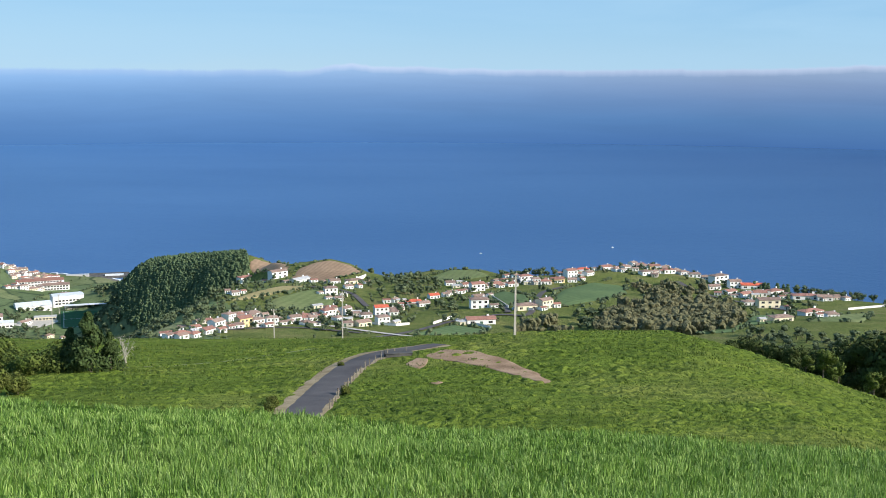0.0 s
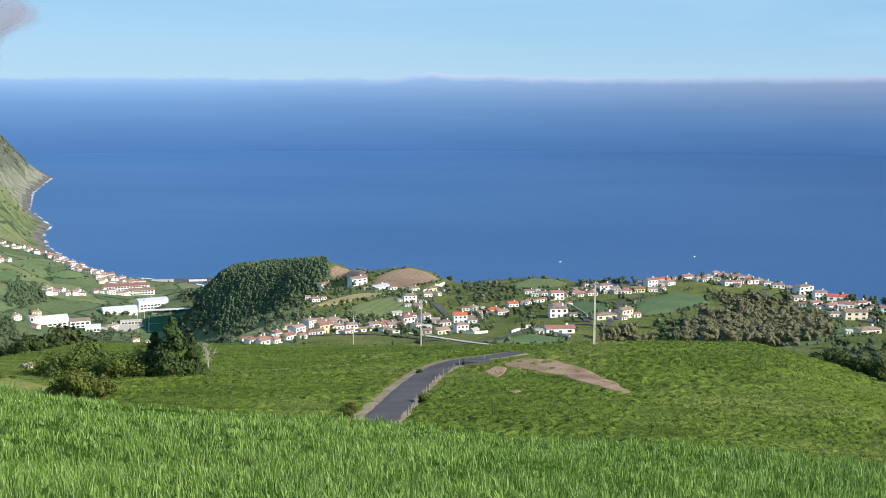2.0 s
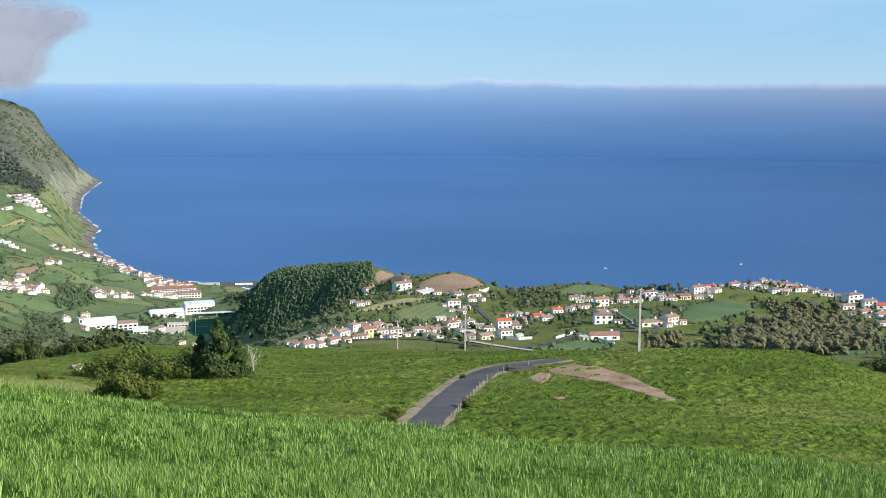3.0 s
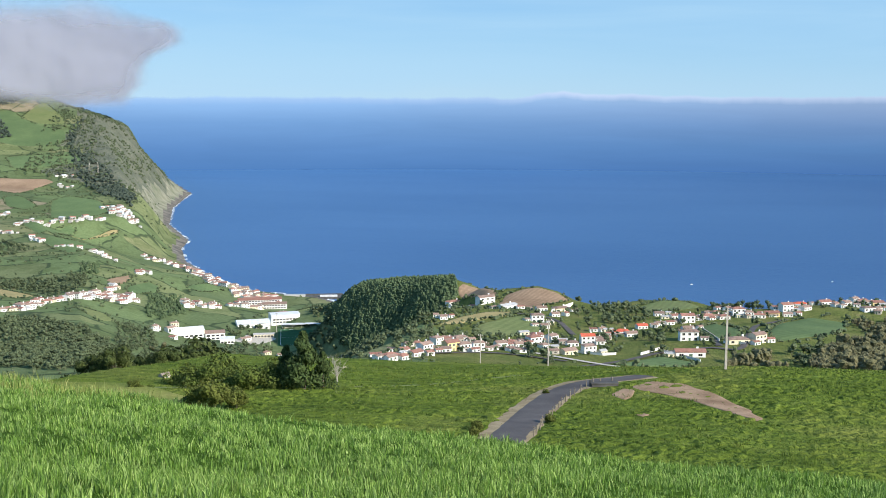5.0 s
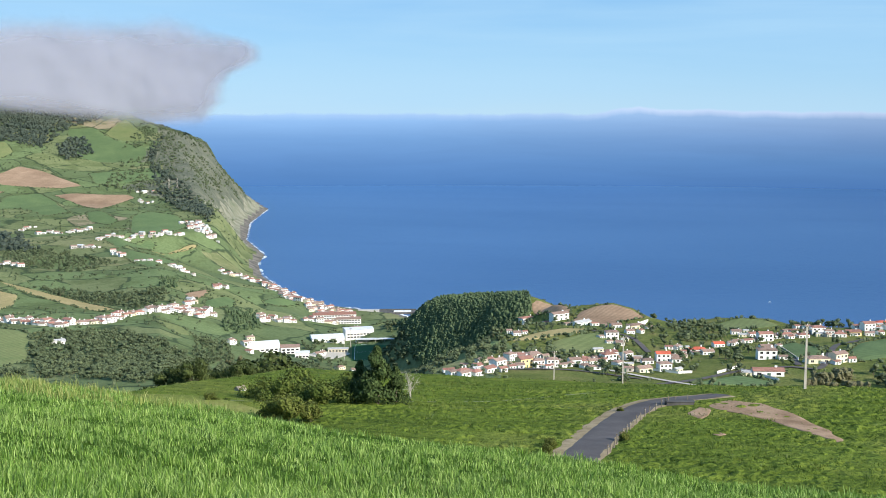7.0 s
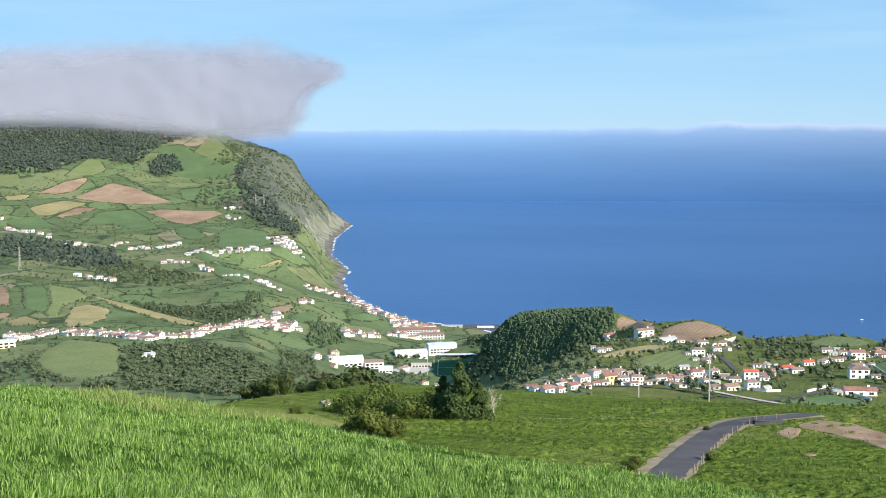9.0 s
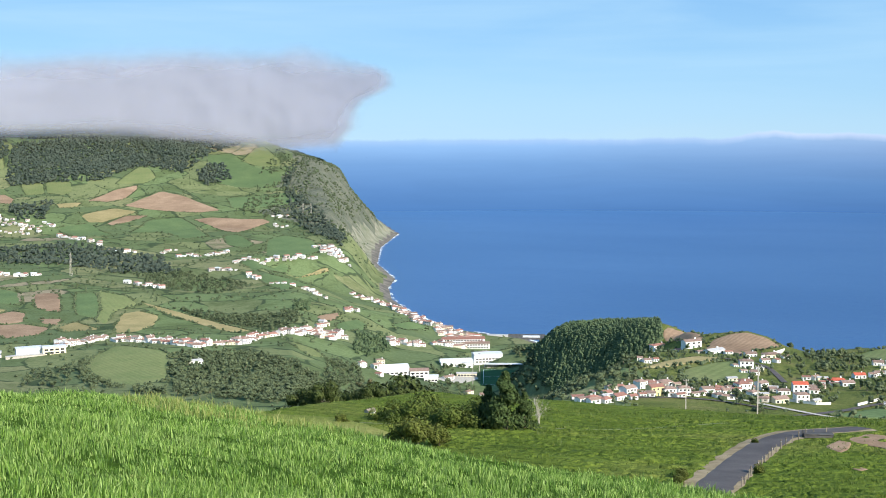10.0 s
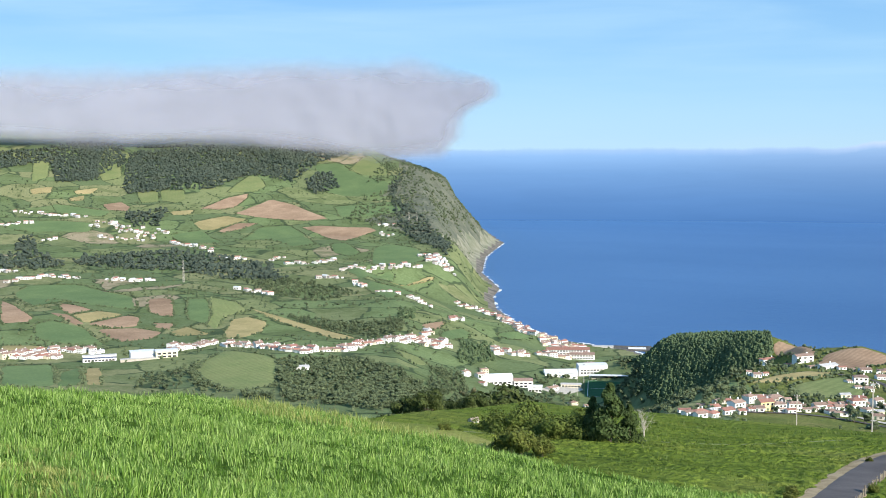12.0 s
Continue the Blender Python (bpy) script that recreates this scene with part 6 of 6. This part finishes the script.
def tree_model(seed, high, wide, leaves, leaf, material, label, category, bare=False, conic=False):
    """A tapered trunk with limbs, and a crown of many small leaf clumps."""
    g = np.random.default_rng(seed)
    root = tagged(new("tree"), label, category, "trees near the pasture")
    bm = bmesh.new()
    bend = Vector((g.uniform(-0.3, 0.3), g.uniform(-0.3, 0.3), high * (0.9 if conic else 0.5)))
    add_tube(bm, (0, 0, -0.8), bend * 0.5, high * 0.035, high * 0.026)
    add_tube(bm, bend * 0.5, bend, high * 0.026, high * 0.012)
    cs, rs = [], []
    n = 16 if conic else 11
    for i in range(n):
        a = g.uniform(0, 6.3)
        if conic:
            t = (i + 0.5) / n
            c = Vector((math.cos(a) * wide * 0.32 * (1 - t), math.sin(a) * wide * 0.32 * (1 - t), high * (0.1 + 0.84 * t)))
            rs.append(wide * (0.36 * (1 - t) ** 0.8 + 0.07))
        else:
            r = wide * g.uniform(0.05, 0.36)
            c = Vector((math.cos(a) * r, math.sin(a) * r, high * g.uniform(0.3, 0.86)))
            rs.append(wide * g.uniform(0.18, 0.3))
            add_tube(bm, bend * g.uniform(0.3, 0.95), c, high * 0.013, high * 0.004, 5)
        if bare:
            for _ in range(7):
                add_tube(bm, c, c + Vector(g.uniform(-1, 1, 3)) * wide * 0.3, high * 0.005, high * 0.0015, 3)
        cs.append(c[:])
    part("trunk", bm, BARK, root)
    if leaves:
        v, f = leaf_quads(np.array(cs), np.array(rs), leaves, leaf, 0.6 if conic else 0.8, g, 0.5 if conic else 0.1)
        ob = mesh_object("crown", v, f, [material], smooth=False)
        ob.parent = root
    return root


DARK_NEEDLES = foliage("dark_cedar_needles", (0.032, 0.056, 0.019), (0.064, 0.094, 0.032), 0.8)
OLIVE = foliage("olive_green_leaves", (0.056, 0.088, 0.018), (0.115, 0.142, 0.034), 0.6)
YOUNG = foliage("fresh_green_leaves", (0.06, 0.085, 0.016), (0.15, 0.16, 0.042), 0.6)


def set_tree(model, x, y, turn, size, sink=0.0):
    m = pose(x, y, level(x, y) - sink, 0, 0, turn)
    if model.get("placed"):
        t = copy_thing(model, m)
    else:
        t = model
        t["placed"] = 1
        t.matrix_basis = m
    t.scale = (size, size, size)
    return t


cedar = tree_model(11, 8.3, 5.2, 4600, 0.24, DARK_NEEDLES, "dense dark green cedar at the pasture's edge", "conifer", conic=True)
for x, y, s in ((-42.6, 136, 0.95), (-45.4, 138, 0.7), (-41.0, 139, 0.62)):
    set_tree(cedar, x, y, float(rng.uniform(0, 360)), s)
round_bush = tree_model(12, 4.0, 7.0, 3600, 0.2, OLIVE, "broad olive-green bushy tree beside the cedars", "tree")
for x, y, s in ((-53, 136, 0.9), (-57, 137, 0.85), (-60.5, 139, 0.75), (-50, 135.5, 0.9), (-55, 143, 1.0), (-47, 136, 0.8), (-50, 142, 0.95), (-61.5, 131, 0.3)):
    set_tree(round_bush, x, y, float(rng.uniform(0, 360)), s, 0.9)
low_bush = tree_model(13, 3.0, 4.4, 2600, 0.16, YOUNG, "low leafy bush in front of the trees", "bush")
for x, y, s in ((-46.6, 116.5, 1.05), (-44.4, 117.5, 0.8), (-48.6, 116.8, 0.85), (-62, 129.6, 0.45), (-12.5, 139.0, 0.25), (-10.1, 117.8, 0.36), (-16.9, 112, 0.3), (-16.7, 110, 0.36), (-16.6, 108, 0.3), (-16.4, 106, 0.34), (-17.2, 114, 0.24)):
    set_tree(low_bush, x, y, float(rng.uniform(0, 360)), s, 0.25)
tall_tree = tree_model(14, 9.0, 7.5, 4200, 0.3, LEAVES, "dark green broadleaf tree behind the grassy slope", "tree")
for az, d, s in ((-13.2, 236, 0.8), (-14.8, 226, 0.9), (-16.0, 228, 1.05), (-17.2, 226, 0.9), (-18.2, 232, 1.1), (-20.2, 230, 1.2), (-22.0, 222, 1.5), (-15.2, 232, 0.86), (-16.6, 240, 0.95), (-17.6, 236, 1.0), (-18.6, 246, 1.0), (-19.6, 242, 0.95), (-20.9, 224, 1.25), (-21.6, 236, 1.3),
                 (-14.2, 246, 0.75), (-12.9, 242, 0.7), (-13.6, 240, 0.85), (-14.4, 238, 0.9), (-15.0, 246, 1.0), (-15.8, 250, 1.1), (-16.8, 252, 1.15), (-17.8, 250, 1.2), (-19.2, 250, 1.2), (-20.0, 256, 1.3), (-21.2, 248, 1.4), (-22.4, 240, 1.4), (-18.4, 238, 0.9), (-16.4, 234, 0.8), (-19.8, 236, 0.9), (-19.0, 262, 1.1), (-20.4, 280, 1.2), (26.4, 208, 0.75), (27.6, 216, 0.85), (28.8, 224, 0.8), (25.3, 222, 0.8), (24.0, 232, 0.9), (30.0, 238, 0.85), (22.6, 236, 0.8), (24.5, 235, 1.4), (23.7, 240, 1.75), (22.9, 240, 1.95), (22.2, 240, 1.65), (21.4, 245, 1.85), (20.6, 245, 1.5), (25.6, 235, 1.5), (24.1, 220, 0.75), (22.6, 225, 0.85), (27.0, 240, 1.05), (29.3, 250, 1.1)):
    set_tree(tall_tree, -d * math.sin(radians(az)), d * math.cos(radians(az)), float(rng.uniform(0, 360)), s)
roadside = tree_model(15, 4.2, 3.4, 2600, 0.18, OLIVE, "small olive-leaved shrub at the foot of the knoll", "bush")
for az, d, s in ((-18.7, 165, 1.0), (-19.4, 170, 0.8), (-17.9, 168, 0.6), (-21.0, 178, 0.9)):
    set_tree(roadside, -d * math.sin(radians(az)), d * math.cos(radians(az)), float(rng.uniform(0, 360)), s)
twiggy = tree_model(16, 5.5, 4.5, 0, 0.2, OLIVE, "bare pale leafless small tree", "tree", bare=True)
set_tree(twiggy, -42.2, 150, 20, 0.8)
PALE_BARK = two_tone("pale_bark", (0.3, 0.27, 0.22), (0.45, 0.42, 0.36), 2.0, 0.9, 0.1, 12)
twiggy.children[0].data.materials[0] = PALE_BARK

hut = tagged(new("hut"), "small hut with a pale sheet gable roof among bushes", "hut")
part("wall", gable_wall(3.0, 2.6, 1.5, 0.8), CONCRETE, hut)
part("roof", gable_roof(3.0, 2.6, 1.5, 0.8, 0.2, 0.06), WEATHERED, hut)
part("door", box(-0.4, -1.35, 0, 0.4, -1.28, 1.4), WOODWORK, hut)
hut.matrix_basis = pose(-66, 147, level(-66, 147) - 0.3, 0, 0, 60)
hut.scale = (0.42, 0.42, 0.42)
rail = tagged(new("hitching_rail"), "short grey wooden rail in the pale grass", "rail")
part("bar", box(-1.0, -0.05, 0.75, 1.0, 0.05, 0.87), WEATHERED, rail)
for s in (-0.6, 0.6):
    part("post", tube((s, 0, -0.3), (s, 0, 0.78), 0.06, 0.05), WEATHERED, rail)
rail.matrix_basis = pose(-52.5, 110, level(-52.5, 110), 0, 0, 25)
for x, y in ((-58, 104), (-68, 98), (-77, 96), (-49, 98)):
    fence_post(x, y, 1.2, 0.05)

# ---- grass ----


def blade_material(name, a, b, c):
    m = Nodes(name, 0.55, 0.35)
    col = m.ramp(m.random(True), [(0.0, a), (0.55, b), (1.0, c)])
    clump = m.noise(0.9, 3.0, 0.6)
    col = m.mix(0.5, col, m.ramp(clump, [(0.32, (0.26, 0.3, 0.28)), (0.68, (0.66, 0.64, 0.6))]), "OVERLAY")
    patch = m.noise(0.06, 6.0, 0.7)
    col = m.mix(m.span(patch, 0.55, 0.75, 0.0, 0.55), col, c)
    m.l.new(col, m.bsdf.inputs["Base Color"])
    thin = m.n.new("ShaderNodeBsdfTranslucent")
    m.l.new(col, thin.inputs["Color"])
    both = m.n.new("ShaderNodeMixShader")
    both.inputs["Fac"].default_value = 0.3
    m.l.new(m.bsdf.outputs["BSDF"], both.inputs[1])
    m.l.new(thin.outputs["BSDF"], both.inputs[2])
    m.l.new(both.outputs["Shader"], m.n["Material Output"].inputs["Surface"])
    return m.mat


BLADE = blade_material("grass_blades", (0.045, 0.105, 0.013), (0.165, 0.295, 0.042), (0.38, 0.5, 0.16))
ROUGH_BLADE = blade_material("rough_grass_blades", (0.075, 0.118, 0.015), (0.12, 0.166, 0.023), (0.16, 0.18, 0.036))

RUSH = blade_material("rush_blades", (0.055, 0.095, 0.013), (0.1, 0.15, 0.021), (0.15, 0.18, 0.035))


def grass(name, tufts, blades, near, far, mats, height, width, spread, label, keep=None):
    """Tufts of bent blades, thicker on the ground near by."""
    a = np.radians(rng.uniform(-23, 49, tufts))
    d = near + (far - near) * rng.uniform(0, 1, tufts) ** 1.15
    x, y = -d * np.sin(a), d * np.cos(a)
    if keep is not None:
        k = keep(x, y)
        x, y, d = x[k], y[k], d[k]
    big = np.clip(0.9 + 0.6 * lattice(x, y, 0.3, 23) + 0.25 * lattice(x, y, 1.5, 24), 0.4, 1.6) * rng.uniform(0.7, 1.3, len(x))
    wind = 2.4 + 2.2 * lattice(x, y, 1.2, 25)
    x, y, d, big, wind = (np.repeat(q, blades) for q in (x, y, d, big, wind))
    n = len(x)
    t, r = rng.uniform(0, 6.3, n), np.sqrt(rng.uniform(0, 1, n)) * spread * np.maximum(1, d / 25)
    x, y = x + np.cos(t) * r, y + np.sin(t) * r
    h = height * big * rng.uniform(0.55, 1.2, n)
    w = width * np.maximum(1, d / 20) * rng.uniform(0.6, 1.4, n)
    z = ground(x, y) - 0.03
    f = rng.uniform(0, 6.3, n)
    sx, sy = np.cos(f) * w / 2, np.sin(f) * w / 2
    out = h * rng.uniform(0.05, 0.55, n)
    lx = np.cos(t) * out + np.cos(wind) * h * 0.1
    ly = np.sin(t) * out + np.sin(wind) * h * 0.1
    v = np.empty((n, 5, 3), np.float32)
    v[:, 0] = np.stack([x - sx, y - sy, z], -1)
    v[:, 1] = np.stack([x + sx, y + sy, z], -1)
    v[:, 2] = np.stack([x + sx * 0.8 + lx * 0.3, y + sy * 0.8 + ly * 0.3, z + h * 0.62], -1)
    v[:, 3] = np.stack([x - sx * 0.8 + lx * 0.3, y - sy * 0.8 + ly * 0.3, z + h * 0.62], -1)
    v[:, 4] = np.stack([x + lx, y + ly, z + h * 0.98], -1)
    i = (np.arange(n) * 5)[:, None]
    f = np.concatenate([i + (0, 1, 2), i + (0, 2, 3), i + (3, 2, 4)], 0)
    ob = mesh_object(name, v.reshape(-1, 3), f, mats, smooth=True)
    return tagged(ob, label, "grass", kind="stuff")


def off_lane(x, y):
    ok = (rng.uniform(0, 1, len(x)) < 0.22) | ~inside(x, y, [(-2.6, 143.2), (0.5, 147.2), (4.2, 144.8), (8.6, 137), (12.6, 123), (11.4, 121.5), (8.4, 127.5), (5.0, 134), (1.4, 138.2), (-0.6, 139.6)])
    for p in LANE[::3]:
        ok &= (x - p[0]) ** 2 + (y - p[1]) ** 2 > 11.5
    return ok


def rushes(x, y):
    return (lattice(x, y, 2.6, 31) + 0.7 * lattice(x, y, 9, 32) > 0.1) & (np.abs(np.degrees(np.arctan2(-x, y))) < 24) & off_lane(x, y)


def tussocks(count):
    """Low uneven mounds of turf that the cattle have left on the slope."""
    g = np.random.default_rng(71)
    a = np.arange(9) * math.tau / 9
    rim = np.stack([np.cos(a), np.sin(a), 0 * a - 0.25], -1)
    v = np.concatenate([rim, rim * (0.66, 0.66, 0) + (0, 0, 0.62), [[0, 0, 1.0]]])
    f = [(i, (i + 1) % 9, 9 + (i + 1) % 9) for i in range(9)] + [(i, 9 + (i + 1) % 9, 9 + i) for i in range(9)] + [(9 + i, 9 + (i + 1) % 9, 18) for i in range(9)]
    turn = np.radians(g.uniform(-23, 24, count))
    d = 60 + 115 * g.uniform(0, 1, count) ** 0.8
    x, y = -d * np.sin(turn), d * np.cos(turn)
    k = (lattice(x, y, 2.0, 41) + 0.9 * lattice(x, y, 8, 42) > -0.3) & off_lane(x, y)
    x, y = x[k], y[k]
    xyz = np.column_stack([x, y, ground(x, y)])
    size = g.uniform(0.25, 0.8, len(x)) * np.clip(1 + 0.6 * ripple(x, y, 6, 43), 0.5, 1.6)
    wob = np.column_stack([v[:, :2] * g.uniform(0.75, 1.2, (len(v), 1)), v[:, 2]])
    scattered("turf_tussocks", (wob, np.array(f), np.zeros(len(f), int)), xyz, size, g.uniform(0, 6.3, len(x)), [PASTURE], "low uneven tussocks of turf on the grazed pasture", "grass", 0.04 + 0.15 * size * g.uniform(0.4, 1.6, len(x)), True)


tussocks(11000)
grass("rush_tufts", 9000, 9, 60, 190, [RUSH], 0.3, 0.014, 0.13, "taller dark green rush tufts dotted over the pasture", rushes)


def off_worn(x, y):
    ok = np.ones(len(x), bool)
    for wx, wy, wr in WORN_SPOTS:
        ok &= ((x - wx) ** 2 + (y - wy) ** 2 > (wr * 0.9) ** 2) | (rng.uniform(0, 1, len(x)) < 0.22)
    return ok


grass("meadow_grass", 30000, 12, 8.5, 58, [BLADE], 0.17, 0.0115, 0.115, "lush long green meadow grass in the foreground", off_worn)
grass("pasture_grass", 15000, 4, 58, 225, [ROUGH_BLADE], 0.17, 0.014, 0.4, "rough uneven pasture grass on the slope below", off_lane)
STRAW = blade_material("seeding_grass_blades", (0.14, 0.2, 0.04), (0.24, 0.285, 0.07), (0.36, 0.36, 0.13))


def along_brow(x, y):
    a = np.degrees(np.arctan2(-x, y))
    return (a > 23.5) & (a < 36) & (np.hypot(x, y) > 34 + 1.2 * np.abs(a - 30)) & (lattice(x, y, 3, 51) > -0.3)


grass("seeding_grass", 9000, 6, 34, 60, [STRAW], 0.34, 0.011, 0.14, "pale seeding long grass along the brow", along_brow)


def on_worn(x, y):
    return np.any([(x - wx) ** 2 + (y - wy) ** 2 < (wr * 1.25) ** 2 for wx, wy, wr in WORN_SPOTS], axis=0)


grass("dry_stubble_grass", 90000, 5, 8.5, 17, [STRAW], 0.075, 0.008, 0.09, "short dry straw-coloured grass on worn turf", on_worn)
